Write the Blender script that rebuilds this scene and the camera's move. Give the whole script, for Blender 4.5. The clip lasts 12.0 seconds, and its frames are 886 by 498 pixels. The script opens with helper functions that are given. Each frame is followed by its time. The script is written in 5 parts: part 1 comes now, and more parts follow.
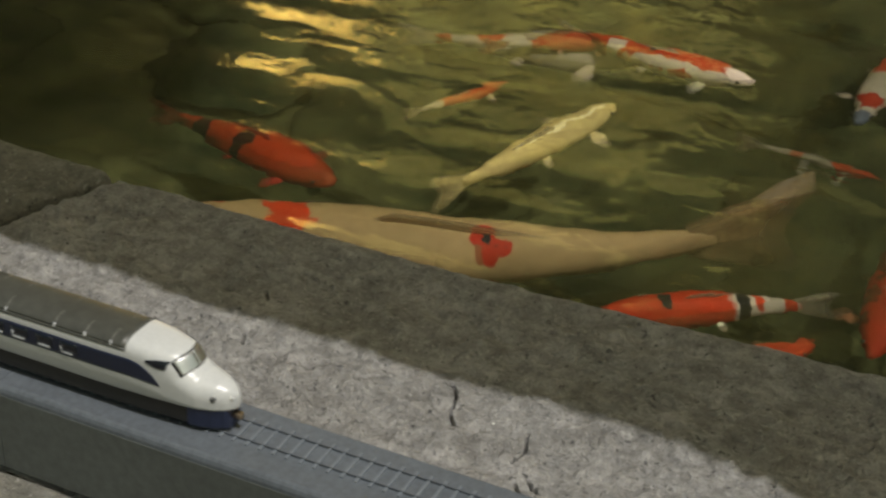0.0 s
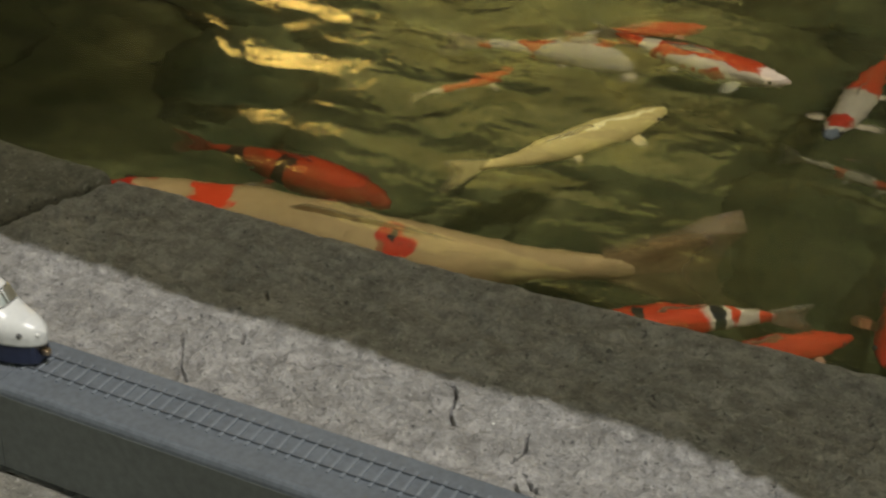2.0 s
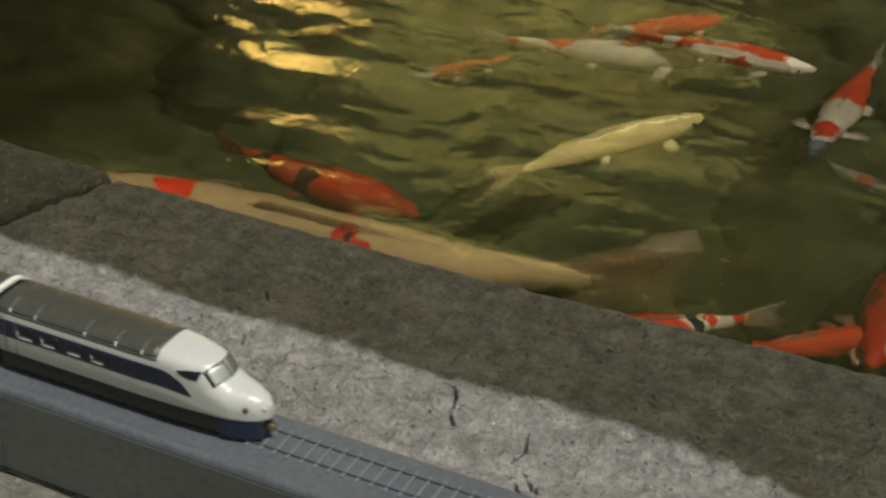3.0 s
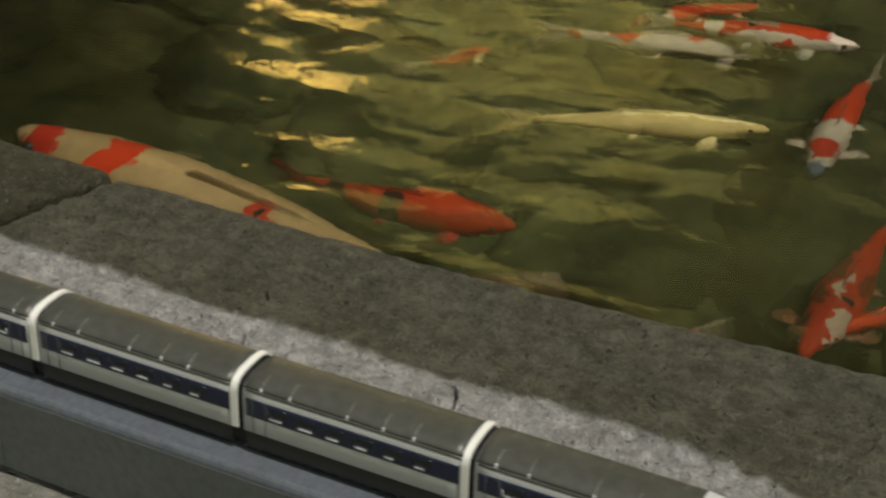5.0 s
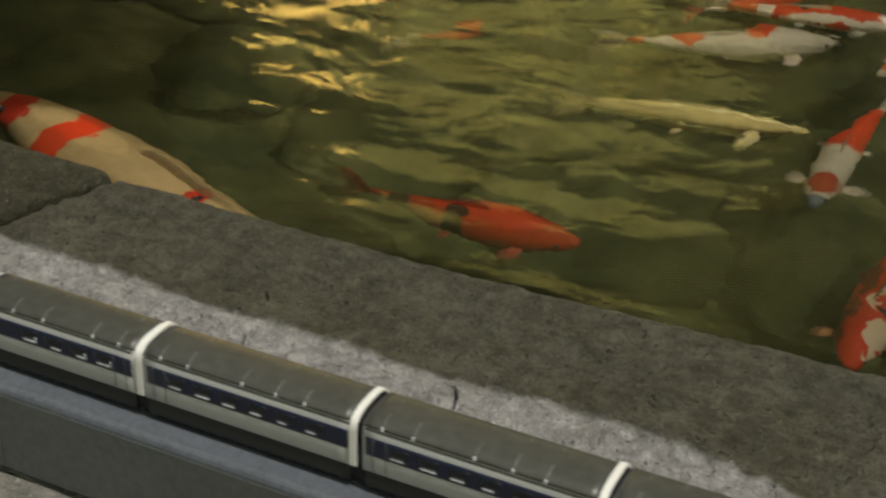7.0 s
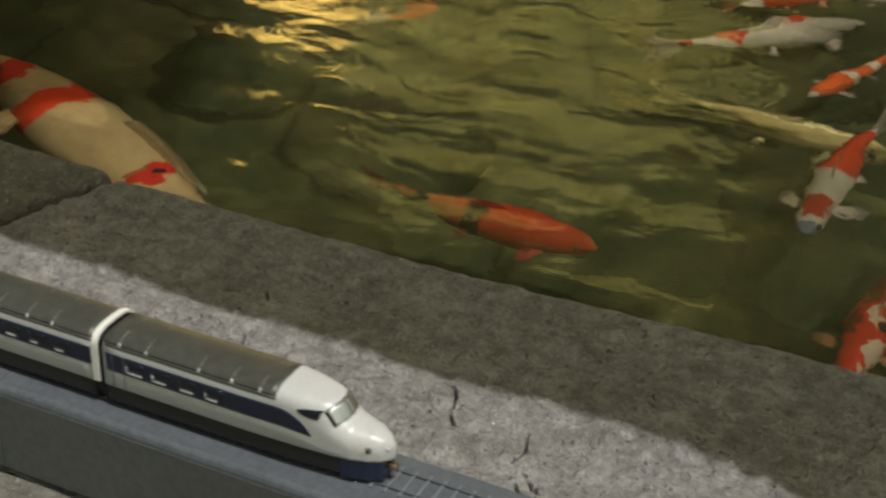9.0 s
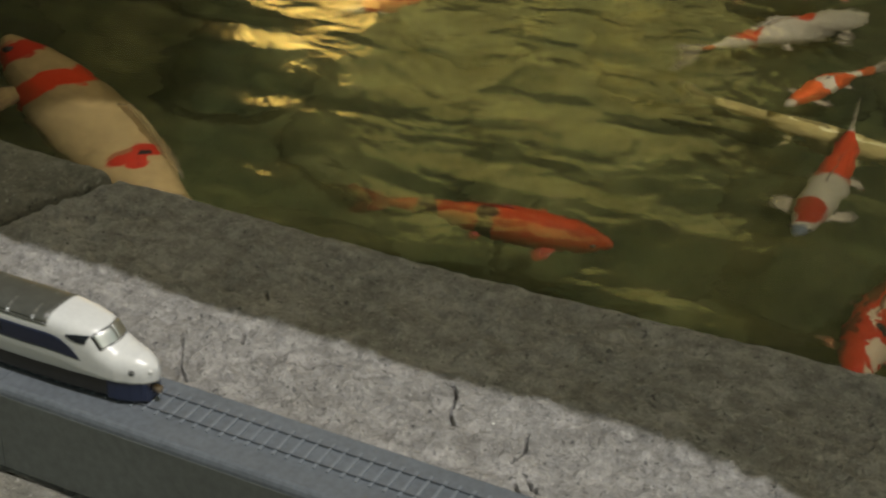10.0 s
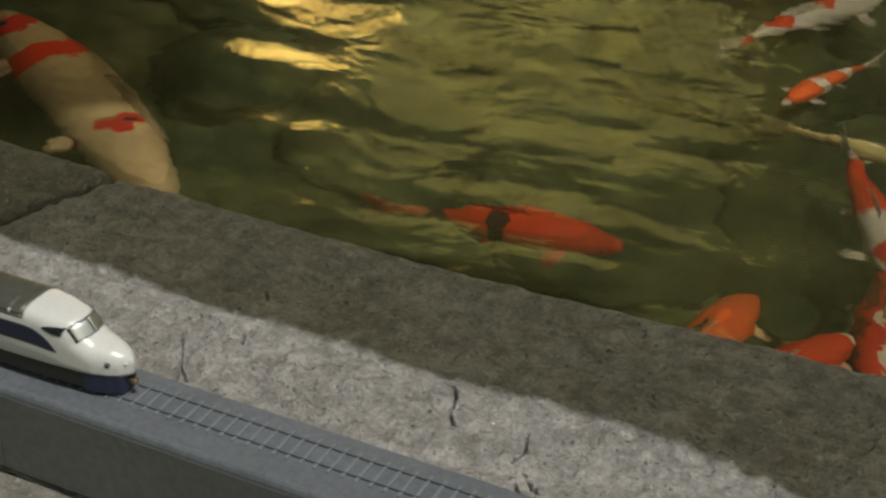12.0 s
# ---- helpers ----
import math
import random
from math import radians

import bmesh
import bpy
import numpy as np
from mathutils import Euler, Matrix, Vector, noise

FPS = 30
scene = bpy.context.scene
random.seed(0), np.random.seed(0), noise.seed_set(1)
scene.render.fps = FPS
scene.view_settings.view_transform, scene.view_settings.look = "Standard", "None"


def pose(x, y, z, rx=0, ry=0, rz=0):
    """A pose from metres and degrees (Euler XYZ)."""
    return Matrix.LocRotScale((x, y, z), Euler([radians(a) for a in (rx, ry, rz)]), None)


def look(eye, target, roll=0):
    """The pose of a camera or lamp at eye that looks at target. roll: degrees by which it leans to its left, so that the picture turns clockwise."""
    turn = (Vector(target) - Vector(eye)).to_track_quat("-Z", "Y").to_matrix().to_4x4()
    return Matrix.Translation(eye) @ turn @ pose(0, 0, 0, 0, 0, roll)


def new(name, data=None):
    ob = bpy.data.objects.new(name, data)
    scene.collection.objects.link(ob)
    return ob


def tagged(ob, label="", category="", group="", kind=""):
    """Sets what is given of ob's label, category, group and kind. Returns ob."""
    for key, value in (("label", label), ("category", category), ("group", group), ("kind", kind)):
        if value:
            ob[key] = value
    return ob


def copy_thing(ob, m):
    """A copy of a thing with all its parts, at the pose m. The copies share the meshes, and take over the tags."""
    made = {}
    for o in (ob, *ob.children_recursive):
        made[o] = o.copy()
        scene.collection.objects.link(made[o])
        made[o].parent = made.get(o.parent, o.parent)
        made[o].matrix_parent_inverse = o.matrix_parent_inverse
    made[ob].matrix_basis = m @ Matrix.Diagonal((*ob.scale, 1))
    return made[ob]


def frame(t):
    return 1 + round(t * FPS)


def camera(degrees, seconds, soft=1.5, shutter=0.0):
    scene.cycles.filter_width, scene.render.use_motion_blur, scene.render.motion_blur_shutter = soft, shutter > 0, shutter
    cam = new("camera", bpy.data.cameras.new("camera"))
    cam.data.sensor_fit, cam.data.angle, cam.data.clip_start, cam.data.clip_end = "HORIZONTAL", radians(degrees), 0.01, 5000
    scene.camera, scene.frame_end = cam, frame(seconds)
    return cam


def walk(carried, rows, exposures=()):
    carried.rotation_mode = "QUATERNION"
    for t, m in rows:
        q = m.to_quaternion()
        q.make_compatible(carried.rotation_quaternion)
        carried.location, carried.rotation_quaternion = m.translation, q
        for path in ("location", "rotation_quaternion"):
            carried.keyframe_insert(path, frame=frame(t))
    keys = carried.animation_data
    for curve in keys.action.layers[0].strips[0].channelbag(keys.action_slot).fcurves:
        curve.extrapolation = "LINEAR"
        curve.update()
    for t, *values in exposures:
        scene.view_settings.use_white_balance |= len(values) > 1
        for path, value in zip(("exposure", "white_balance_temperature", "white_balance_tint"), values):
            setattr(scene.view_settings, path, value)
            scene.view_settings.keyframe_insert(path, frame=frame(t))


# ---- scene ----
# A toy bullet train shuttles along a grey track on the stone rim of a koi pond.
EYE, AIM, LEAN = (0.35492, -0.35295, 0.35075), (0.16736, 0.03754, 0.10108), 1.492
cam = camera(31.284, 12.0, soft=2.4, shutter=0.4)
walk(cam, [(0.0, look(EYE, AIM, LEAN)), (12.0, look(EYE, AIM, LEAN))], [(0.0, 0.0), (12.0, 0.0)])

# ---- light: sun from behind the camera, hazy warm sky; unseen boards block it over the kerb ----
SUN_EL, SUN_DIR = radians(68), Vector((-0.93, 0.37, 0))      # the way the sunlight travels over the ground
sun = new("sun", bpy.data.lights.new("sun", "SUN"))
sun.data.energy, sun.data.angle, sun.data.color = 2.85, radians(0.35), (1.0, 0.985, 0.97)
SUN_RAY = (SUN_DIR.normalized() * math.cos(SUN_EL) - Vector((0, 0, math.sin(SUN_EL)))).normalized()
sun.matrix_world = look(-SUN_RAY * 10, (0, 0, 0))
world = bpy.data.worlds.new("world")
scene.world = world
world.use_nodes = True
wn, wl = world.node_tree.nodes, world.node_tree.links
sky = wn.new("ShaderNodeTexSky")
sky.sky_type, sky.sun_disc, sky.sun_elevation = "NISHITA", False, SUN_EL
sky.sun_rotation = math.atan2(-SUN_DIR.x, -SUN_DIR.y)
sky.dust_density, sky.air_density = 4.0, 1.0
haze = wn.new("ShaderNodeMix")
haze.data_type, haze.blend_type = "RGBA", "MULTIPLY"
haze.inputs["Factor"].default_value = 1.0
haze.inputs["B"].default_value = (1.0, 0.97, 0.60, 1)
wl.new(sky.outputs[0], haze.inputs["A"])
wl.new(haze.outputs["Result"], wn["Background"].inputs[0])
wn["Background"].inputs[1].default_value = 0.094


# ---- materials ----
def shader(name, rough=0.5, metal=0.0, spec=0.5):
    m = bpy.data.materials.new(name)
    m.use_nodes = True
    b = m.node_tree.nodes["Principled BSDF"]
    b.inputs["Roughness"].default_value, b.inputs["Metallic"].default_value = rough, metal
    b.inputs["Specular IOR Level"].default_value = spec
    return m, m.node_tree.nodes, m.node_tree.links, b


def node(nodes, kind, **values):
    n = nodes.new(kind)
    for key, value in values.items():
        n.inputs[key.replace("_", " ")].default_value = value
    return n


def noise_tex(nodes, links, scale, detail=4.0, rough=0.6, coord="Object"):
    tc = nodes.new("ShaderNodeTexCoord")
    n = node(nodes, "ShaderNodeTexNoise", Scale=scale, Detail=detail, Roughness=rough)
    links.new(tc.outputs[coord], n.inputs["Vector"])
    return n


def ramp(nodes, links, source, stops):
    r = nodes.new("ShaderNodeValToRGB")
    e = r.color_ramp.elements
    while len(e) < len(stops):
        e.new(0.5)
    for k, (p, c) in enumerate(stops):
        e[k].position, e[k].color = p, (*c, 1)
    links.new(source, r.inputs[0])
    return r


def mix(nodes, links, kind, a, b, fac):
    m = nodes.new("ShaderNodeMix")
    m.data_type, m.blend_type = "RGBA", kind
    for value, key in ((a, "A"), (b, "B"), (fac, "Factor")):
        if isinstance(value, (tuple, float, int)):
            m.inputs[key].default_value = (*value, 1) if isinstance(value, tuple) else value
        else:
            links.new(value, m.inputs[key])
    return m.outputs["Result"]


def bump(nodes, links, b, source, strength, distance, under=None):
    n = node(nodes, "ShaderNodeBump", Strength=strength, Distance=distance)
    links.new(source, n.inputs["Height"])
    if under:
        links.new(under.outputs[0], n.inputs["Normal"])
    links.new(n.outputs[0], b.inputs["Normal"])
    return n


def plain(name, colour, rough=0.5, metal=0.0, spec=0.5, grain=0.12, scale=900.0, relief=0.0):
    """A paint or plastic with faint blotches and dust."""
    m, n, l, b = shader(name, rough, metal, spec)
    fine, wide = noise_tex(n, l, scale, 3.0), noise_tex(n, l, scale / 14, 3.0)
    dark = tuple(c * (1 - grain) for c in colour)
    light = tuple(min(1.0, c * (1 + grain)) for c in colour)
    r = ramp(n, l, fine.outputs["Fac"], ((0.3, dark), (0.7, light)))
    w = ramp(n, l, wide.outputs["Fac"], ((0.35, (1 - grain,) * 3), (0.65, (1.0,) * 3)))
    l.new(mix(n, l, "MULTIPLY", r.outputs[0], w.outputs[0], 1.0), b.inputs["Base Color"])
    if relief:
        bump(n, l, b, fine.outputs["Fac"], 0.5, relief)
    return m


def stone_material(name, lo, hi):
    m, n, l, b = shader(name, 0.85, 0.0, 0.25)
    wide = noise_tex(n, l, 28.0, 5.0, 0.65)
    mid = noise_tex(n, l, 105.0, 6.0, 0.68)
    fine = noise_tex(n, l, 480.0, 4.0, 0.72)
    specks = noise_tex(n, l, 420.0, 2.0, 0.5)
    base = ramp(n, l, mid.outputs["Fac"], ((0.30, lo), (0.72, hi)))
    tone = ramp(n, l, wide.outputs["Fac"], ((0.32, (0.74, 0.72, 0.69)), (0.66, (1.0, 0.99, 0.98))))
    grit = ramp(n, l, fine.outputs["Fac"], ((0.36, (0.48, 0.47, 0.46)), (0.56, (1.0, 1.0, 1.0))))
    pale = ramp(n, l, specks.outputs["Fac"], ((0.64, (0, 0, 0)), (0.72, (0.5, 0.5, 0.5))))
    c = mix(n, l, "MULTIPLY", base.outputs[0], tone.outputs[0], 1.0)
    c = mix(n, l, "MULTIPLY", c, grit.outputs[0], 0.4)
    c = mix(n, l, "MIX", c, (0.56, 0.54, 0.50), pale.outputs[0])
    # pinkish pale scuffs
    scuff = noise_tex(n, l, 62.0, 5.0, 0.7)
    rub = ramp(n, l, scuff.outputs["Fac"], ((0.54, (0, 0, 0)), (0.68, (0.45, 0.45, 0.45))))
    c = mix(n, l, "MIX", c, tuple(min(0.8, h * 1.18) for h in (hi[0] * 1.02, hi[1], hi[2])), rub.outputs[0])
    # flakes of their own height, with crisp ragged edges
    tc = n.new("ShaderNodeTexCoord")
    stray = noise_tex(n, l, 190.0, 4.0, 0.7)
    off = n.new("ShaderNodeVectorMath")
    off.operation = "MULTIPLY_ADD"
    off.inputs[1].default_value = (0.0045, 0.0045, 0.0)
    l.new(stray.outputs["Color"], off.inputs[0])
    l.new(tc.outputs["Object"], off.inputs[2])
    cells = node(n, "ShaderNodeTexVoronoi", Scale=120.0)
    l.new(off.outputs[0], cells.inputs["Vector"])
    # small pits, sunk by the bump and with their shade painted dark
    holes = noise_tex(n, l, 260.0, 3.0, 0.6)
    pits = ramp(n, l, holes.outputs["Fac"], ((0.31, (1, 1, 1)), (0.37, (0, 0, 0))))
    c = mix(n, l, "MIX", c, tuple(v * 0.62 for v in lo), pits.outputs[0])
    # worn pale edges
    form = n.new("ShaderNodeNewGeometry")
    edge = ramp(n, l, form.outputs["Pointiness"], ((0.515, (0, 0, 0)), (0.57, (0.25, 0.25, 0.25))))
    c = mix(n, l, "MIX", c, hi, edge.outputs[0])
    # crevice shade drawn as thin dark lines in the colour
    crevice_noise = noise_tex(n, l, 75.0, 4.0, 0.6)
    crevice_shade = ramp(n, l, crevice_noise.outputs["Fac"], ((0.475, (1, 1, 1)), (0.492, (0.42, 0.41, 0.40)), (0.508, (1, 1, 1))))
    c = mix(n, l, "MULTIPLY", c, crevice_shade.outputs[0], 0.18)
    l.new(c, b.inputs["Base Color"])
    low = bump(n, l, b, mid.outputs["Fac"], 1.0, 0.0050)
    ledge = bump(n, l, b, cells.outputs["Color"], 1.0, 0.0012, low)
    pit = bump(n, l, b, pits.outputs[0], 0.8, 0.0008, ledge)
    pit.invert = True
    bump(n, l, b, fine.outputs["Fac"], 1.0, 0.0026, pit)
    return m


M = {}
M["stone"] = stone_material("weathered_granite", (0.252, 0.247, 0.240), (0.560, 0.547, 0.534))
M["stone_dark"] = stone_material("weathered_dark_stone", (0.20, 0.194, 0.170), (0.37, 0.358, 0.315))
M["soil"] = stone_material("packed_gravel", (0.12, 0.11, 0.09), (0.25, 0.23, 0.19))
M["deck"] = plain("blue_grey_moulded_plastic", (0.100, 0.112, 0.130), 0.55, grain=0.17, scale=420)
M["deck_side"] = plain("grey_moulded_plastic", (0.096, 0.104, 0.100), 0.6, grain=0.16, scale=260)
# deck plastic darkened for the shadow along the rails
M["rail"] = plain("shadow_dark_rail_plastic", (0.084, 0.094, 0.110), 0.45, grain=0.1, scale=900)
M["sleeper"] = plain("pale_sleeper_plastic", (0.135, 0.152, 0.175), 0.55, grain=0.1, scale=900)
M["white"] = plain("ivory_gloss_plastic", (0.52, 0.522, 0.518), 0.33, grain=0.04, scale=700)
M["band"] = plain("white_rubber", (0.78, 0.77, 0.72), 0.4, grain=0.05, scale=900)
M["navy"] = plain("navy_printed_paint", (0.012, 0.017, 0.042), 0.3, grain=0.15, scale=900)
M["roof"] = plain("grey_roof_paint", (0.066, 0.066, 0.056), 0.40, grain=0.18, scale=260)
M["rib"] = plain("worn_roof_rib", (0.16, 0.155, 0.135), 0.5, grain=0.3)
# near-black: the shade under the cars is part of this colour
M["skirt"] = plain("shaded_skirt_plastic", (0.020, 0.019, 0.017), 0.4, grain=0.2, scale=600)
M["nose_skirt"] = plain("navy_skirt_plastic", (0.018, 0.024, 0.055), 0.3, grain=0.1, scale=600)
M["gap"] = plain("black_plastic", (0.008, 0.008, 0.008), 0.6)
M["tick"] = plain("white_print", (0.50, 0.51, 0.52), 0.4, grain=0.3)
M["grey_dot"] = plain("grey_print", (0.10, 0.10, 0.10), 0.4)
# near-white metal stands in for the sun's glint on dark glass
M["screen"] = plain("glint_bright_windscreen", (0.95, 0.96, 0.98), 0.38, metal=1.0, grain=0.02)
M["pane"] = plain("dark_window_print", (0.006, 0.008, 0.014), 0.12, spec=0.6)
M["coupler"] = plain("worn_brass", (0.6, 0.45, 0.3), 0.3, metal=1.0)
M["timber"] = plain("weathered_timber", (0.16, 0.115, 0.07), 0.7, grain=0.25, scale=60, relief=0.001)
M["plaster"] = plain("ochre_plaster", (0.35, 0.275, 0.135), 0.85, grain=0.15, scale=30, relief=0.001)


def fin_material(name, colour):
    m = plain(name, colour, 0.4, grain=0.25, scale=300)
    n, l = m.node_tree.nodes, m.node_tree.links
    uv = n.new("ShaderNodeUVMap")
    uv.uv_map = "skin"
    split = n.new("ShaderNodeSeparateXYZ")
    l.new(uv.outputs[0], split.inputs[0])
    thin = ramp(n, l, split.outputs[0], ((0.0, (0.97,) * 3), (0.5, (0.75,) * 3), (1.0, (0.22,) * 3)))
    l.new(thin.outputs[0], n["Principled BSDF"].inputs["Alpha"])
    return m


M["fin"] = fin_material("pale_fin", (0.45, 0.42, 0.30))


def glow(name, colour, power):
    m, n, l, b = shader(name, 0.6)
    b.inputs["Base Color"].default_value = (*colour, 1)
    t = noise_tex(n, l, 16.0, 4.0, 0.7)
    r = ramp(n, l, t.outputs["Fac"], ((0.42, tuple(c * 0.06 for c in colour)), (0.60, colour)))
    l.new(r.outputs[0], b.inputs["Emission Color"])
    b.inputs["Emission Strength"].default_value = power
    return m


M["lamp"] = glow("lit_paper", (1.0, 0.64, 0.15), 15.0)
# yellow glow added so that the water mirrors pale streaks
M["streak_glow"] = glow("streak_glow_paper", (0.95, 0.82, 0.25), 1.9)


def water_material():
    m = bpy.data.materials.new("rippled_water")
    m.use_nodes = True
    n, l = m.node_tree.nodes, m.node_tree.links
    n.remove(n["Principled BSDF"])
    under = node(n, "ShaderNodeBsdfRefraction", Roughness=0.080, IOR=1.333)
    under.inputs["Color"].default_value = (0.84, 0.82, 0.70, 1)
    over = node(n, "ShaderNodeBsdfGlossy", Roughness=0.105)
    fresnel = node(n, "ShaderNodeFresnel", IOR=1.333)
    both = n.new("ShaderNodeMixShader")
    # ripples drawn out along the kerb
    tc = n.new("ShaderNodeTexCoord")
    drawn = n.new("ShaderNodeVectorMath")
    drawn.operation = "MULTIPLY"
    drawn.inputs[1].default_value = (0.55, 1.1, 1.0)
    l.new(tc.outputs["Object"], drawn.inputs[0])
    fine = node(n, "ShaderNodeTexNoise", Scale=14.0, Detail=2.0, Roughness=0.45, Distortion=0.7)
    l.new(drawn.outputs[0], fine.inputs["Vector"])
    tiny = noise_tex(n, l, 62.0, 2.0, 0.5)
    a = node(n, "ShaderNodeBump", Strength=1.0, Distance=0.0029)
    l.new(fine.outputs["Fac"], a.inputs["Height"])
    c = node(n, "ShaderNodeBump", Strength=1.0, Distance=0.0006)
    l.new(tiny.outputs["Fac"], c.inputs["Height"])
    l.new(a.outputs[0], c.inputs["Normal"])
    for s in (under, over, fresnel):
        l.new(c.outputs[0], s.inputs["Normal"])
    l.new(fresnel.outputs[0], both.inputs[0])
    l.new(under.outputs[0], both.inputs[1])
    l.new(over.outputs[0], both.inputs[2])
    l.new(both.outputs[0], n["Material Output"].inputs[0])
    return m


def murk_material():
    m = bpy.data.materials.new("drifting_silt")
    m.use_nodes = True
    n, l = m.node_tree.nodes, m.node_tree.links
    n.remove(n["Principled BSDF"])
    silt, clear, both = n.new("ShaderNodeBsdfDiffuse"), n.new("ShaderNodeBsdfTransparent"), n.new("ShaderNodeMixShader")
    t = noise_tex(n, l, 7.0, 6.0, 0.66)
    hue = ramp(n, l, t.outputs["Fac"], ((0.36, (0.036, 0.044, 0.020)), (0.66, (0.110, 0.108, 0.045))))
    k = noise_tex(n, l, 24.0, 4.0, 0.6)
    wisp = ramp(n, l, k.outputs["Fac"], ((0.36, (0.45, 0.47, 0.5)), (0.64, (1.0, 1.0, 1.0))))
    l.new(mix(n, l, "MULTIPLY", hue.outputs[0], wisp.outputs[0], 1.0), silt.inputs[0])
    f = ramp(n, l, t.outputs["Fac"], ((0.34, (0.04,) * 3), (0.66, (0.24,) * 3)))
    l.new(f.outputs[0], both.inputs[0])
    l.new(clear.outputs[0], both.inputs[1])
    l.new(silt.outputs[0], both.inputs[2])
    l.new(both.outputs[0], n["Material Output"].inputs[0])
    return m


def bed_material():
    m, n, l, b = shader("algae_covered_bed", 0.9, 0.0, 0.2)
    wide, mid = noise_tex(n, l, 6.5, 6.0, 0.66), noise_tex(n, l, 34.0, 5.0, 0.68)
    c = ramp(n, l, wide.outputs["Fac"], ((0.36, (0.018, 0.024, 0.009)), (0.50, (0.050, 0.060, 0.021)), (0.62, (0.122, 0.128, 0.047)), (0.72, (0.235, 0.215, 0.092))))
    k = ramp(n, l, mid.outputs["Fac"], ((0.36, (0.32, 0.34, 0.30)), (0.60, (1.0, 1.0, 1.0))))
    l.new(mix(n, l, "MULTIPLY", c.outputs[0], k.outputs[0], 1.0), b.inputs["Base Color"])
    bump(n, l, b, mid.outputs["Fac"], 0.8, 0.006)
    return m


M["water"], M["murk"], M["bed"] = water_material(), murk_material(), bed_material()


def koi_material(name, base, patches, wander=0.02):
    """Skin with coloured patches: (along 0..1, across -0.2..0.2, half length, half width, colour)."""
    m, n, l, b = shader(name, 0.6, 0.0, 0.08)
    uv = n.new("ShaderNodeUVMap")
    uv.uv_map = "skin"
    wob = node(n, "ShaderNodeTexNoise", Scale=16.0, Detail=3.0)
    l.new(uv.outputs[0], wob.inputs["Vector"])
    shift = n.new("ShaderNodeVectorMath")
    shift.operation = "MULTIPLY_ADD"
    shift.inputs[1].default_value, shift.inputs[2].default_value = (wander * 4,) * 3, (-wander * 2,) * 3
    l.new(wob.outputs["Color"], shift.inputs[0])
    place = n.new("ShaderNodeVectorMath")
    l.new(uv.outputs[0], place.inputs[0])
    l.new(shift.outputs[0], place.inputs[1])
    blotch = noise_tex(n, l, 120.0, 3.0)
    tone = ramp(n, l, blotch.outputs["Fac"], ((0.3, tuple(c * 0.82 for c in base)), (0.7, base)))
    colour = tone.outputs[0]
    for s, w, hs, hw, tint in patches:
        away = n.new("ShaderNodeVectorMath")
        away.operation = "SUBTRACT"
        away.inputs[1].default_value = (s, w, 0)
        l.new(place.outputs[0], away.inputs[0])
        rel = n.new("ShaderNodeVectorMath")
        rel.operation = "MULTIPLY"
        rel.inputs[1].default_value = (1 / hs, 1 / hw, 0)
        l.new(away.outputs[0], rel.inputs[0])
        far = n.new("ShaderNodeVectorMath")
        far.operation = "LENGTH"
        l.new(rel.outputs[0], far.inputs[0])
        inside = ramp(n, l, far.outputs["Value"], ((0.85, (1, 1, 1)), (1.0, (0, 0, 0))))
        colour = mix(n, l, "MIX", colour, tint, inside.outputs[0])
    l.new(colour, b.inputs["Base Color"])
    scales = node(n, "ShaderNodeTexVoronoi", Scale=70.0)
    l.new(uv.outputs[0], scales.inputs["Vector"])
    bump(n, l, b, scales.outputs["Distance"], 0.25, 0.0006)
    return m


# ---- mesh helpers ----
def mesh_from(name, bm, material, smooth=True, upward=False):
    me = bpy.data.meshes.new(name)
    bmesh.ops.recalc_face_normals(bm, faces=bm.faces)
    bm.faces.ensure_lookup_table()
    if upward and bm.faces[0].normal.z < 0:
        bmesh.ops.reverse_faces(bm, faces=bm.faces)
    bm.to_mesh(me)
    bm.free()
    me.materials.append(material)
    if smooth:
        me.polygons.foreach_set("use_smooth", [True] * len(me.polygons))
    return me


def part(name, bm, material, parent, label="", smooth=True):
    ob = new(name, mesh_from(name, bm, material, smooth))
    ob.parent = parent
    return tagged(ob, label)


def thing(name, label, category, group="", kind="", at=None):
    ob = new(name)
    ob.empty_display_size = 0.01
    if at:
        ob.matrix_basis = at
    return tagged(ob, label, category, group, kind)


def box(bm, x0, x1, y0, y1, z0, z1, bevel=0.0):
    r = bmesh.ops.create_cube(bm, size=1.0, matrix=Matrix.Translation(((x0 + x1) / 2, (y0 + y1) / 2, (z0 + z1) / 2)) @ Matrix.Diagonal((x1 - x0, y1 - y0, z1 - z0, 1)))
    if bevel:
        edges = list({e for v in r["verts"] for e in v.link_edges})
        bmesh.ops.bevel(bm, geom=edges, offset=bevel, segments=2, affect="EDGES", profile=0.6)
    return bm


def one_box(*dims, bevel=0.0):
    return box(bmesh.new(), *dims, bevel=bevel)


def sheet(rows, closed_across=False):
    """A bmesh from rows of points, each row as long as the others."""
    bm = bmesh.new()
    grid = [[bm.verts.new(p) for p in row] for row in rows]
    for a, b in zip(grid, grid[1:]):
        n = len(a)
        for k in range(n if closed_across else n - 1):
            bm.faces.new((a[k], a[(k + 1) % n], b[(k + 1) % n], b[k]))
    return bm


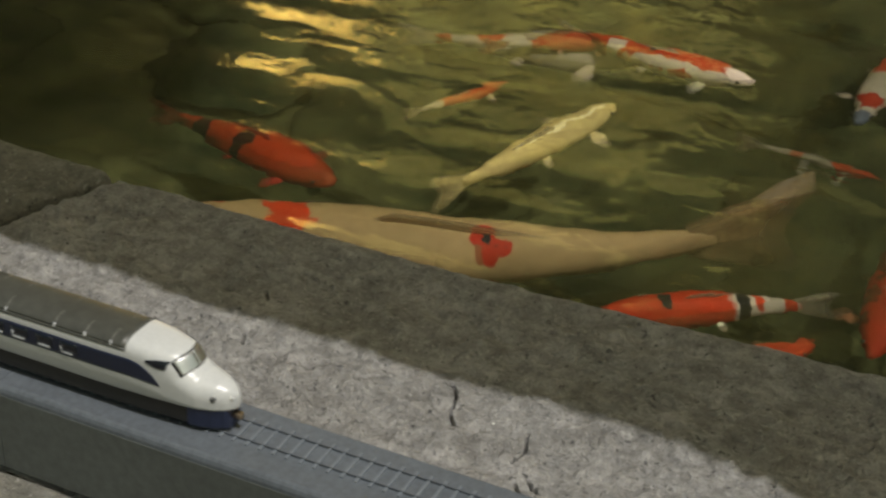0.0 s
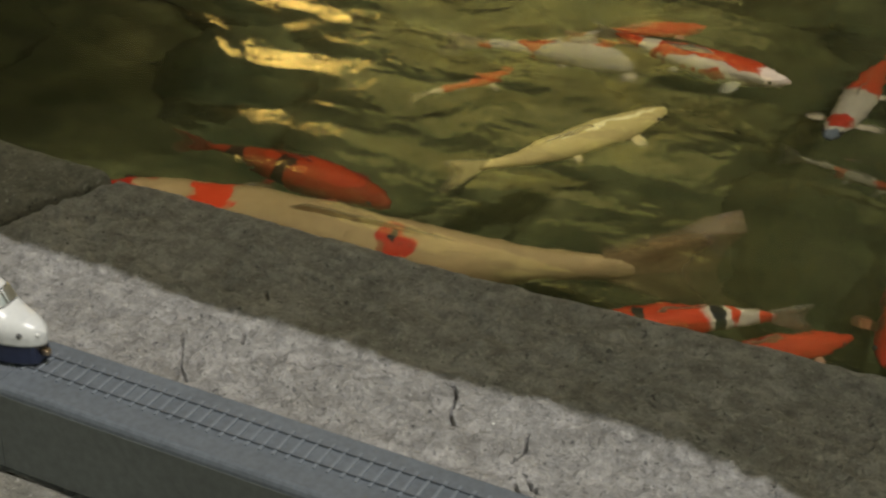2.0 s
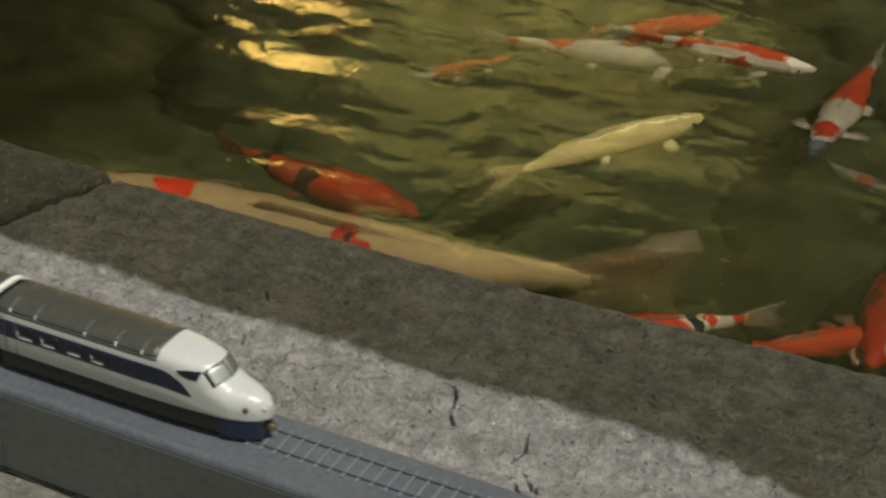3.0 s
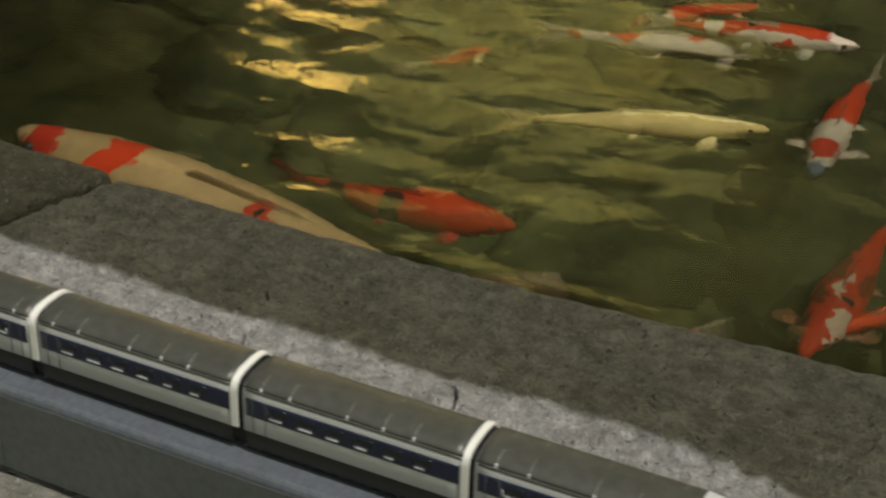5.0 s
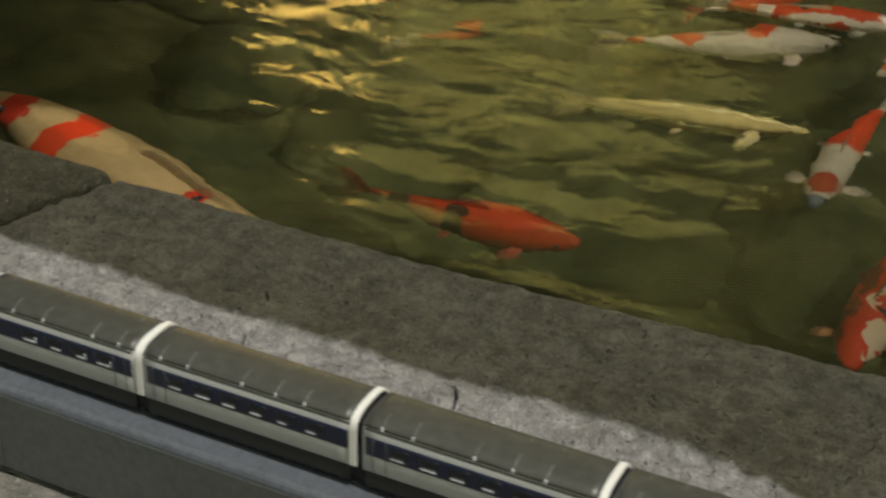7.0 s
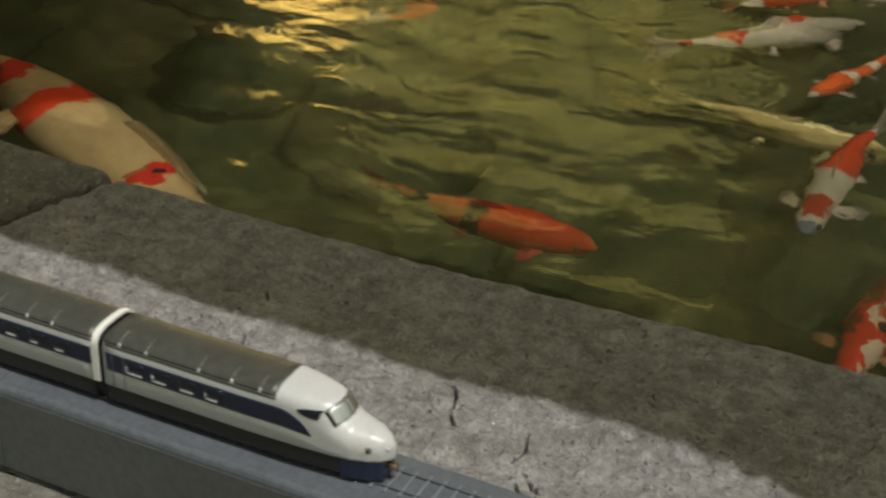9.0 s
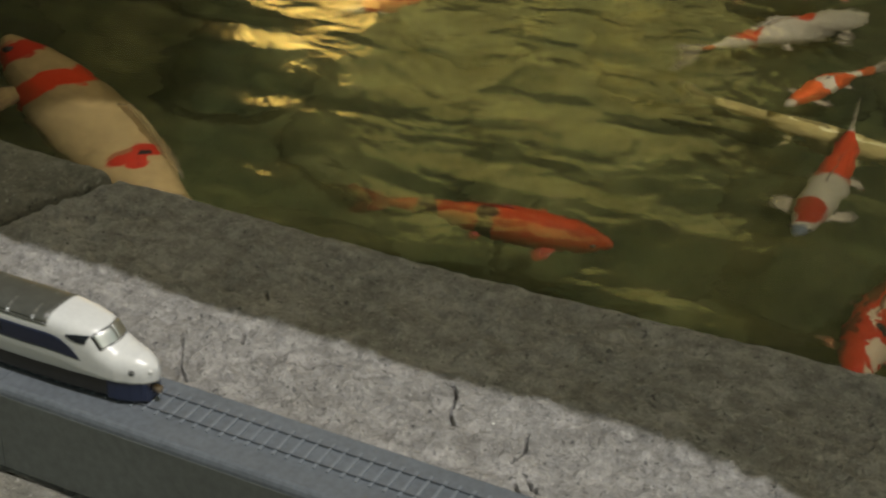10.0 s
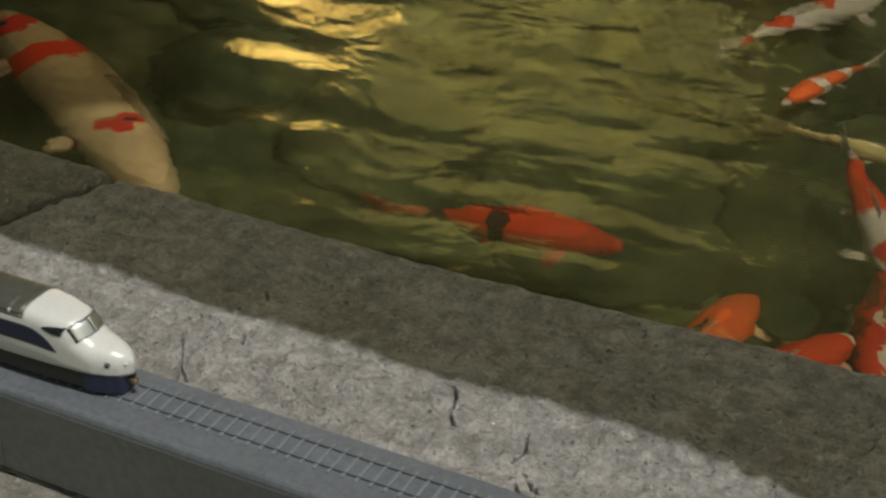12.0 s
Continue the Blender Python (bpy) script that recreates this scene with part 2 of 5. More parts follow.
def slab_patch(rows, depth):
    """A thin raised patch: rows of (point, normal) with closed rim of that depth."""
    bm = bmesh.new()
    top = [[bm.verts.new(p + n * depth) for p, n in row] for row in rows]
    low = [[bm.verts.new(p - n * depth) for p, n in row] for row in rows]
    h, w = len(rows), len(rows[0])
    for g, flip in ((top, False), (low, True)):
        for i in range(h - 1):
            for k in range(w - 1):
                f = (g[i][k], g[i][k + 1], g[i + 1][k + 1], g[i + 1][k])
                bm.faces.new(f[::-1] if flip else f)
    rim = [(i, 0) for i in range(h)] + [(h - 1, k) for k in range(1, w)] + [(i, w - 1) for i in range(h - 2, -1, -1)] + [(0, k) for k in range(w - 2, 0, -1)]
    for (a, b), (c, d) in zip(rim, rim[1:] + rim[:1]):
        bm.faces.new((top[a][b], top[c][d], low[c][d], low[a][b]))
    return bm


# ---- the rim of the pond ----
WATER_Z = -0.045
CRACKS = (((0.1371, 0.1052), (0.1418, 0.1040), (0.1450, 0.0994), (0.1466, 0.0940), (0.1470, 0.0899), (0.1521, 0.0824), 0.00050),
          ((0.1789, 0.0908), (0.1821, 0.0808), (0.1806, 0.0716), 0.00042),
          ((0.1863, 0.0624), (0.190, 0.0571), 0.00055),
          ((0.1904, 0.0646), (0.1966, 0.0588), 0.00060),
          ((0.0293, 0.0842), (0.0345, 0.0770), (0.0399, 0.0669), (0.0493, 0.0578), 0.00034),
          ((0.0408, 0.1288), (0.0457, 0.1227), 0.00055),
          ((0.0511, 0.0960), (0.0548, 0.0886), 0.00055))
# places where a flake has come off: centre, half length, half width
CHIPS = ((0.1455, 0.0838, 0.0050, 0.0050), (0.0237, 0.1290, 0.0075, 0.0062), (0.0511, 0.1465, 0.0050, 0.0045), (-0.0512, 0.1298, 0.0085, 0.0040),
         (0.0834, 0.1355, 0.0110, 0.0070), (0.0077, 0.1123, 0.0060, 0.0035), (0.1346, 0.1484, 0.0080, 0.0050), (0.2892, 0.1458, 0.0080, 0.0150), (0.2178, 0.1279, 0.0060, 0.0060))


def to_segment(x, y, a, b):
    dx, dy = b[0] - a[0], b[1] - a[1]
    f = max(0.0, min(1.0, ((x - a[0]) * dx + (y - a[1]) * dy) / (dx * dx + dy * dy)))
    return math.hypot(x - a[0] - f * dx, y - a[1] - f * dy)


def stone_height(x, y, seed):
    p = Vector((x + seed, y, seed * 0.37))
    h = 0.0020 * noise.noise(p * 11) + 0.0017 * noise.noise(p * 42) + 0.0019 * noise.noise(p * 115) + 0.0012 * noise.noise(p * 240)
    # flakes split off in flat steps
    q = 6.0 * (noise.noise(p * 17) + 0.45 * noise.noise(p * 55)) + 10
    h += 0.0005 * (math.floor(q) - 10 + min(1.0, (q - math.floor(q)) * 5))
    f = noise.noise(p * 24 + Vector((7, 3, 1)))
    h -= 0.0010 * max(0.0, min(1.0, (f - 0.28) * 18))
    pit = noise.noise(p * 210)
    h -= 0.0009 * max(0.0, pit - 0.32)
    for cx, cy, rx, ry in CHIPS:
        if abs(x - cx) < 0.02 and abs(y - cy) < 0.02:
            d = math.hypot((x - cx) / rx, (y - cy) / ry) + 0.45 * noise.noise(p * 130)
            h -= 0.0016 * max(0.0, min(1.0, (1.0 - d) * 7))
    for c in CRACKS:
        for a, b in zip(c[:-2], c[1:-1]):
            if abs(x - a[0]) < 0.03 and abs(y - a[1]) < 0.03:
                wide = c[-1] * (1.0 + 0.5 * noise.noise(p * 300))
                d = to_segment(x, y, a, b)
                h -= 0.0055 * max(0.0, 1 - d / (1.5 * wide))
    return h


def rim_slab(name, side, edge, reach, near, seed, material, label, lift=0.0, thick=0.036, rad=0.0045):
    """A kerb slab whose short end runs along side(y); edge(x) is its rim above the water."""
    us = [(0.0, thick), (0.0, thick * 0.6), (0.0, 0.010)]
    us += [(rad * (1 - math.cos(a)), rad * (1 - math.sin(a))) for a in (math.pi / 2 * k / 4 for k in range(5))]
    fine = reach[0]
    u = rad
    while u < reach[1]:
        u += (0.0003 if 0.239 < u < 0.264 or 0.290 < u < 0.314 else 0.0006) if u < fine else 0.012
        us.append((u, 0.0))
    vs = []
    v = near
    while v < -0.045:
        v += 0.012
        vs.append((v, 0.0, 0))
    while v < 0.1765:
        v += 0.00035 if 0.056 < v < 0.107 else 0.0006
        vs.append((v, 0.0, 0))
    vs += [(rad * math.sin(math.pi / 2 * k / 5), rad * (1 - math.cos(math.pi / 2 * k / 5)), 1) for k in range(1, 6)]
    vs += [(rad, 0.012, 1), (rad - 0.001, thick * 0.65, 1), (rad - 0.004, thick, 1)]
    sign = 1 if reach[2] > 0 else -1
    pts = []
    for a, da in us:
        for b, db, past in vs:
            y0 = b if not past else 0.1765
            x = side(min(y0, 0.1765)) + sign * a
            full = edge(x)
            stretch = (full - rad - near) / (0.1765 - near)
            y = near + (y0 - near) * stretch + (b if past else 0)
            rough = 0.0016 * noise.noise(Vector((x * 60, y * 60, seed + db * 50)))
            if past:
                y += rough * 0.35 + 0.0006 * noise.noise(Vector((x * 22, seed, 0)))
            z = lift - da - db + stone_height(x, y, seed) * min(1.0, 0.25 + max(0.0, full - y) / 0.02)
            pts.append((x + (sign * rough * 1.2 if da > 0.001 else 0), y, z))
    n = len(vs)
    faces = [(i * n + k, i * n + k + 1, (i + 1) * n + k + 1, (i + 1) * n + k) for i in range(len(us) - 1) for k in range(n - 1)]
    if sign > 0:
        faces = [f[::-1] for f in faces]
    me = bpy.data.meshes.new(name)
    me.from_pydata(pts, [], faces)
    me.materials.append(material)
    me.polygons.foreach_set("use_smooth", [True] * len(me.polygons))
    return tagged(new(name, me), label, "stone slab", "kerb stones of the pond")


def rim_edge(x):
    """Where the kerb ends over the water."""
    for (a, p), (b, q) in zip(RIM, RIM[1:]):
        if x <= b:
            return p + (q - p) * max(0.0, (x - a) / (b - a))
    return RIM[-1][1]


def quartz_fleck():
    bm = bmesh.new()
    bmesh.ops.create_icosphere(bm, subdivisions=1, radius=0.0007, matrix=Matrix.Translation((0.1655, 0.0888, stone_height(0.1655, 0.0888, 3.1) + 0.0002)) @ Matrix.Diagonal((1, 0.8, 0.7, 1)))
    tagged(new("quartz_fleck", mesh_from("quartz_fleck", bm, M["band"], False)), "tiny bright white quartz fleck on the kerb", "pebble")


quartz_fleck()
RIM = ((-0.12, 0.1822), (-0.0617, 0.1832), (-0.0402, 0.1846), (-0.0153, 0.185), (0.0166, 0.1828), (0.0464, 0.1825), (0.102, 0.184), (0.1545, 0.1859), (0.2041, 0.1881), (0.2513, 0.1902), (0.2875, 0.1914), (0.9, 0.2034))
JOINT = lambda y: -0.0963 + 0.374 * (y - 0.1228)
rim_slab("kerb_stone", JOINT, lambda x: rim_edge(x), (0.43, 0.95, 1), -0.0186, 3.1,
         M["stone"], "grey weathered granite kerb slab with cracks and pits")
rim_slab("kerb_stone", lambda y: JOINT(y) - 0.0062, lambda x: 0.1865 - 0.01 * (x + 0.08), (0.16, 0.85, -1), -0.26, 8.7,
         M["stone_dark"], "dark weathered kerb slab with a chipped pale edge", 0.0015)

rim_slab("paving_stone", lambda y: -0.40, lambda x: -0.0189, (0.0, 1.2, 1), -0.60, 5.3, M["stone_dark"], "darker paving stone in front of the kerb", -0.0015, 0.036, 0.0010)

# ---- ground, basin and water ----
PX0, PX1, PY0, PY1 = -1.8, 1.9, 0.0, 2.35


def build_ground():
    bm = bmesh.new()
    far = 60.0
    for x0, x1, y0, y1 in ((-far, far, -far, PY0), (-far, far, PY1, far), (-far, PX0, PY0, PY1), (PX1, far, PY0, PY1)):
        bm.faces.new([bm.verts.new((x, y, -0.042)) for x, y in ((x0, y0), (x1, y0), (x1, y1), (x0, y1))])
    bmesh.ops.remove_doubles(bm, verts=bm.verts, dist=1e-5)
    tagged(new("ground", mesh_from("ground", bm, M["soil"], False)), "packed grey gravel round the pond", "ground", kind="structure")
    bm = bmesh.new()
    nx, ny = 110, 80
    rows = []
    for j in range(ny + 1):
        row = []
        for i in range(nx + 1):
            x, y = PX0 - 0.02 + (PX1 - PX0 + 0.04) * i / nx, PY0 - 0.02 + (PY1 - PY0 + 0.04) * j / ny
            row.append((x, y, -0.235 + 0.045 * noise.noise(Vector((x * 4, y * 4, 2))) + 0.012 * noise.noise(Vector((x * 15, y * 15, 5)))))
        rows.append(row)
    bm.free()
    tagged(new("pond_floor", mesh_from("pond_floor", sheet(rows), M["bed"], upward=True)), "algae covered mud and stone pond floor", "pond floor", kind="structure")
    for name, dims in (("pond_wall_south", (PX0 - 0.1, PX1 + 0.1, PY0 - 0.1, PY0, -0.36, -0.046)), ("pond_wall_north", (PX0 - 0.1, PX1 + 0.1, PY1, PY1 + 0.1, -0.36, -0.046)),
                       ("pond_wall_west", (PX0 - 0.1, PX0, PY0, PY1, -0.36, -0.046)), ("pond_wall_east", (PX1, PX1 + 0.1, PY0, PY1, -0.36, -0.046))):
        tagged(new(name, mesh_from(name, one_box(*dims), M["bed"], False)), "green algae covered pond wall", "wall", kind="structure")
    for k, z in enumerate((-0.062, -0.095, -0.140)):
        rows = [[(PX0 + (PX1 - PX0) * i / 40, PY0 + (PY1 - PY0) * j / 30, z + 0.003 * noise.noise(Vector((i * 0.3, j * 0.3, k)))) for i in range(41)] for j in range(31)]
        tagged(new("silt_cloud", mesh_from("silt_cloud", sheet(rows), M["murk"], upward=True)), "thin olive silt drifting in the water", "water", kind="stuff")


def submerged_stones():
    """Algae covered boulders on the bed."""
    dice = random.Random(41)
    for k in range(34):
        x, y = -0.42 + 0.158 * (k % 7) + dice.uniform(-0.05, 0.05), 0.27 + 0.21 * (k // 7) + dice.uniform(-0.06, 0.06)
        r = dice.uniform(0.055, 0.105)
        bm = bmesh.new()
        bmesh.ops.create_icosphere(bm, subdivisions=4, radius=1.0)
        for v in bm.verts:
            p = v.co.copy()
            lump = 1 + 0.30 * noise.noise(p * 1.3 + Vector((k * 3.1, 0, 0))) + 0.12 * noise.noise(p * 3.4 + Vector((k, 4, 0))) + 0.04 * noise.noise(p * 9 + Vector((0, k, 0)))
            v.co = Vector((p.x * lump * r * 1.25, p.y * lump * r, min(p.z * lump * 0.42 * r, 0.036)))
        ob = tagged(new("submerged_stone", mesh_from("submerged_stone", bm, M["bed"])), "algae covered boulder on the pond floor", "stone", "stones on the pond floor")
        ob.matrix_basis = pose(x, y, -0.218, 0, 0, dice.uniform(0, 360))


def wave(x, y):
    """Ripples crossing from several sides, and a wide swell."""
    h = 0.0
    for ax, ay, length, size, ph in ((1.0, 0.35, 0.125, 0.00026, 0.3), (0.12, 1.0, 0.078, 0.00030, 1.9), (-0.10, 1.0, 0.043, 0.00016, 4.0), (0.9, -0.5, 0.036, 0.00010, 2.2)):
        g = math.hypot(ax, ay)
        bend = 1.3 * noise.noise(Vector((x * 3.1, y * 3.1, ph)))
        h += size * math.sin(2 * math.pi * (x * ax + y * ay) / g / length + ph + 2 * bend)
    return h + 0.0006 * noise.noise(Vector((x * 13, y * 13, 9)))


def build_water():
    # wider than the basin by the way it drifts
    rows, xs, ys = [], [], []
    x = -1.75
    while x < 1.7:
        xs.append(x)
        x += 0.006 if -0.75 < x < 0.75 else 0.03
    y = 0.03
    while y < 2.3:
        ys.append(y)
        y += 0.006 if y < 1.1 else 0.03
    ob = new("water", mesh_from("water", sheet([[(x, y, wave(x, y)) for x in xs] for y in ys]), M["water"], upward=True))
    ob.visible_shadow = False
    return tagged(ob, "green murky pond water with small ripples", "water", kind="structure")


build_ground()
submerged_stones()
water = build_water()

# ---- unseen timber beam and sunshade added to shade the rim and far pond corner ----
def board(name, front, rear, z, thick, parent):
    """A level board whose shadow on the ground runs between the lines front and rear."""
    back = SUN_RAY * (z / SUN_RAY.z)
    bm = bmesh.new()
    lines = [[Vector((x, y, 0)) + back for x, y in line] for line in (front, rear)]
    low = [[bm.verts.new(p) for p in row] for row in lines]
    top = [[bm.verts.new(p + Vector((0, 0, thick))) for p in row] for row in lines]
    n = len(front)
    for k in range(n - 1):
        bm.faces.new((low[0][k], low[0][k + 1], low[1][k + 1], low[1][k]))
        bm.faces.new((top[0][k], top[1][k], top[1][k + 1], top[0][k + 1]))
        bm.faces.new((low[0][k], top[0][k], top[0][k + 1], low[0][k + 1]))
        bm.faces.new((low[1][k], low[1][k + 1], top[1][k + 1], top[1][k]))
    for k in (0, n - 1):
        bm.faces.new((low[0][k], low[1][k], top[1][k], top[0][k]))
    return part(name, bm, M["timber"], parent, smooth=False)


def unseen_shades():
    front = [(-1.6, 0.118), (-0.0878, 0.1127), (0.0072, 0.1070), (0.1145, 0.1070), (0.1969, 0.1105), (0.2199, 0.1095), (0.243, 0.1056), (0.2615, 0.1006), (0.277, 0.0965), (0.32, 0.083), (0.42, 0.045), (1.9, -0.55)]
    beam = thing("beam", "unseen weathered timber beam added to shade the kerb", "beam")
    board("plank", front, [(x, 0.245) for x, y in front], 0.9, 0.02, beam)
    off = SUN_RAY * (0.9 / SUN_RAY.z)
    for x, y in ((-1.5, 0.15), (1.8, 0.1)):
        x, y = x + off.x, y + off.y
        part("post", one_box(x - 0.03, x + 0.03, y - 0.03, y + 0.03, -0.35, 0.899, bevel=0.004), M["timber"], beam)
    screen = thing("sunshade", "unseen slatted timber sunshade added to darken the pond corner", "sunshade")
    back = SUN_RAY * (2.2 / SUN_RAY.z)
    y = 0.275
    while y < 1.7:
        # the slats end along a slanting edge
        end = -0.13 - 0.55 * max(0.0, y - 0.38) - 1.2 * max(0.0, 0.37 - y)
        part("slat", one_box(-2.6 + back.x, end + back.x, y + back.y, y + (0.0066 if y < 0.55 else 0.0046) + back.y, 2.2, 2.206), M["timber"], screen, smooth=False)
        y += 0.010
    for x in (-2.45, -0.95):
        part("rafter", one_box(x + back.x - 0.015, x + back.x + 0.015, 0.33 + back.y, 1.71 + back.y, 2.2062, 2.235), M["timber"], screen, smooth=False)
    off = SUN_RAY * (2.2 / SUN_RAY.z)
    for x, y in ((-2.5, 0.4), (-2.5, 1.6), (-0.75, 1.6)):
        x, y = x + off.x, y + off.y
        part("post", one_box(x - 0.04, x + 0.04, y - 0.04, y + 0.04, -0.35, 2.199, bevel=0.004), M["timber"], screen)


unseen_shades()


# ---- house across the pond, unseen: its lit panes are assumed from gold reflections ----
def house():
    h = thing("assumed_house", "unseen ochre plaster house with lit panes, assumed from gold reflections", "house")
    y = 2.62
    part("wall", one_box(-1.62, 3.6, y, y + 0.12, -0.05, 2.6), M["plaster"], h, smooth=False)
    # dark wall that keeps the reflection on the pond's left side dark
    part("plank_wall", one_box(-4.2, -1.621, y - 0.01, y + 0.12, -0.05, 2.6), M["timber"], h, "dark timber plank wall", False)
    part("roof", one_box(-4.5, 3.9, y - 0.35, y + 1.6, 2.6, 2.72, bevel=0.02), M["timber"], h, "dark timber roof", False)
    for x, w, z0, z1, lit in ((-1.40, 0.30, 0.36, 0.88, "lamp"),):
        f = part("window", one_box(x - w / 2 - 0.03, x + w / 2 + 0.03, y - 0.02, y - 0.001, z0 - 0.03, z1 + 0.03, bevel=0.004), M["timber"], h, "dark timber window frame", False)
        for k in range(3):
            for j in range(2):
                a, b = x - w / 2 + w * k / 3, z0 + (z1 - z0) * j / 2
                part("pane", one_box(a + 0.006, a + w / 3 - 0.006, y - 0.026, y - 0.021, b + 0.006, b + (z1 - z0) / 2 - 0.006), M[lit], f, "glowing yellow paper pane", False)


house()


def added_lanterns():
    """Unseen round lanterns along the house, added to put yellow streaks into the water."""
    bm = bmesh.new()
    bmesh.ops.create_uvsphere(bm, u_segments=20, v_segments=12, radius=0.1, matrix=Matrix.Diagonal((1, 1, 0.86, 1)))
    first = thing("added_lantern", "unseen dim yellow globe added for streaks in the water", "lantern", "lanterns hung along the house")
    part("paper_shade", bm, M["streak_glow"], first)
    for z in (0.086, -0.086):
        bm = bmesh.new()
        bmesh.ops.create_cone(bm, cap_ends=True, segments=16, radius1=0.032, radius2=0.032, depth=0.014, matrix=Matrix.Translation((0, 0, z)))
        part("rim", bm, M["timber"], first, smooth=False)
    part("cord", one_box(-0.002, 0.002, -0.002, 0.002, 0.09, 1.7), M["gap"], first, smooth=False)
    places = [(-1.10, 2.46, 0.70), (-0.95, 2.38, 0.88), (-0.80, 2.46, 0.62), (-0.64, 2.40, 0.80), (-0.98, 2.30, 1.02), (-0.48, 2.44, 0.66), (-0.74, 2.34, 0.98), (-0.86, 2.42, 0.74), (-0.58, 2.30, 0.92), (-1.06, 2.36, 0.84), (-0.40, 2.38, 0.84), (-0.68, 2.46, 0.70)]
    first.matrix_basis = pose(*places[0])
    for x, y, z in places[1:]:
        copy_thing(first, pose(x, y, z))


added_lanterns()


# ---- toy track ----
DECK_Z = 0.0363


def track():
    t = thing("toy_track", "grey plastic toy viaduct track with moulded sleepers", "toy track")
    for x0, x1 in ((-0.90, 0.0248), (0.0250, 0.60)):
        bm = bmesh.new()
        prof = [(-0.0180, 0.0006), (-0.01848, DECK_Z - 0.0034), (-0.01835, DECK_Z - 0.0022), (-0.0178, DECK_Z - 0.0010), (-0.0170, DECK_Z - 0.0003), (-0.0160, DECK_Z), (0.0124, DECK_Z), (0.0132, DECK_Z - 0.0004), (0.0134, DECK_Z - 0.0012), (0.0134, 0.0006)]
        rows = [[bm.verts.new((x, y, z)) for y, z in prof] for x in (x0, x1)]
        for k in range(len(prof)):
            j = (k + 1) % len(prof)
            bm.faces.new((rows[0][k], rows[0][j], rows[1][j], rows[1][k]))
        bm.faces.new(rows[0])
        bm.faces.new(rows[1][::-1])
        part("viaduct_block", bm, M["deck"], t, smooth=False)
        part("side_plate", one_box(x0 + 0.0001, x1 - 0.0001, -0.01862, -0.0179, 0.0012, DECK_Z - 0.0036, bevel=0.0002), M["deck_side"], t, "matt dark grey side plate", False)
    for y in (-0.0045, 0.0045):
        part("rail", one_box(-0.9, 0.60, y - 0.0003, y + 0.0003, DECK_Z - 0.0003, DECK_Z + 0.0008, bevel=0.0001), M["rail"], t, smooth=False)
    me = mesh_from("sleeper", one_box(-0.00062, 0.00062, -0.0070, 0.0070, -0.0003, 0.0005, bevel=0.0002), M["sleeper"], False)
    x = 0.03238 - 30 * 0.0051053
    while x < 0.59:
        s = new("sleeper", me)
        s.parent, s.location = t, (x, 0, DECK_Z)
        x += 0.0051053


track()

# ---- toy train ----
HALF, FLOOR_Z, SHOULDER, TOP = 0.0103, 0.0086, 0.0215, 0.0280     # above the deck


def curve_at(x, table):
    for (a, p), (b, q) in zip(table, table[1:]):
        if x <= b:
            f = max(0.0, (x - a) / (b - a))
            f = f * f * (3 - 2 * f) * 0.35 + f * 0.65
            return p + (q - p) * f
    return table[-1][1]


WIDTH = ((-0.040, HALF), (-0.024, 0.0098), (-0.012, 0.0090), (-0.006, 0.0084), (-0.001, 0.0070), (0.003, 0.0051), (0.0055, 0.0026), (0.0064, 0.0006))
CROWN = ((-0.036, TOP), (-0.031, 0.0281), (-0.024, 0.0275), (-0.0178, 0.0262), (-0.0161, 0.0253), (-0.0121, 0.0205), (-0.0095, 0.0199), (-0.006, 0.0190), (0.000, 0.0178), (0.0035, 0.0163), (0.0055, 0.0147), (0.0064, 0.0134))
SHELF = ((-0.036, SHOULDER), (-0.024, 0.0190), (-0.014, 0.0136), (-0.004, 0.0118), (0.0064, 0.0105))


def hull(x, nose):
    """Half width, shoulder, top of the body's section at x."""
    if not nose:
        return HALF, SHOULDER, TOP
    return curve_at(x, WIDTH), curve_at(x, SHELF), curve_at(x, CROWN)


def squareness(x, nose):
    """How boxy the section is: the cab is squarer than the nose and the roof."""
    return curve_at(x, ((-0.036, 3.0), (-0.029, 3.6), (-0.0125, 3.4), (-0.006, 2.3))) if nose else 3.0


def flank(x, z, nose):
    w, s, t = hull(x, nose)
    q = squareness(x, nose)
    if z <= s:
        return w
    f = min(1.0, (z - s) / max(t - s, 1e-5))
    return w * max(0.0, 1 - f ** q) ** (1 / q)


def crest(x, y, nose):
    w, s, t = hull(x, nose)
    q = squareness(x, nose)
    f = min(1.0, abs(y) / max(w, 1e-5))
    return s + (t - s) * max(0.0, 1 - f ** q) ** (1 / q)


def bow(x, y, z, nose):
    """The windscreen bulges forward in its middle: how far a point moves along x."""
    if not nose:
        return 0.0
    along = max(0.0, 1 - ((x + 0.0148) / 0.0105) ** 2) ** 2
    up = max(0.0, min(1.0, (z - 0.0165) / 0.004))
    return 0.0040 * along * up * up * (3 - 2 * up) * max(0.0, 1 - (y / 0.0090) ** 2)


def section(x, nose, n=20):
    w, s, t = hull(x, nose)
    q = squareness(x, nose)
    half = [(w - 0.0006, FLOOR_Z), (w, FLOOR_Z + 0.0008), (w, (FLOOR_Z + s) / 2), (w, s)]
    for k in range(1, n + 1):
        a = math.pi / 2 * k / n
        half.append((w * max(0.0, math.cos(a)) ** (2 / q), s + (t - s) * math.sin(a) ** (2 / q)))
    return [(x + bow(x, y, z, nose), -y, z) for y, z in half] + [(x + bow(x, y, z, nose), y, z) for y, z in half[-2::-1]]


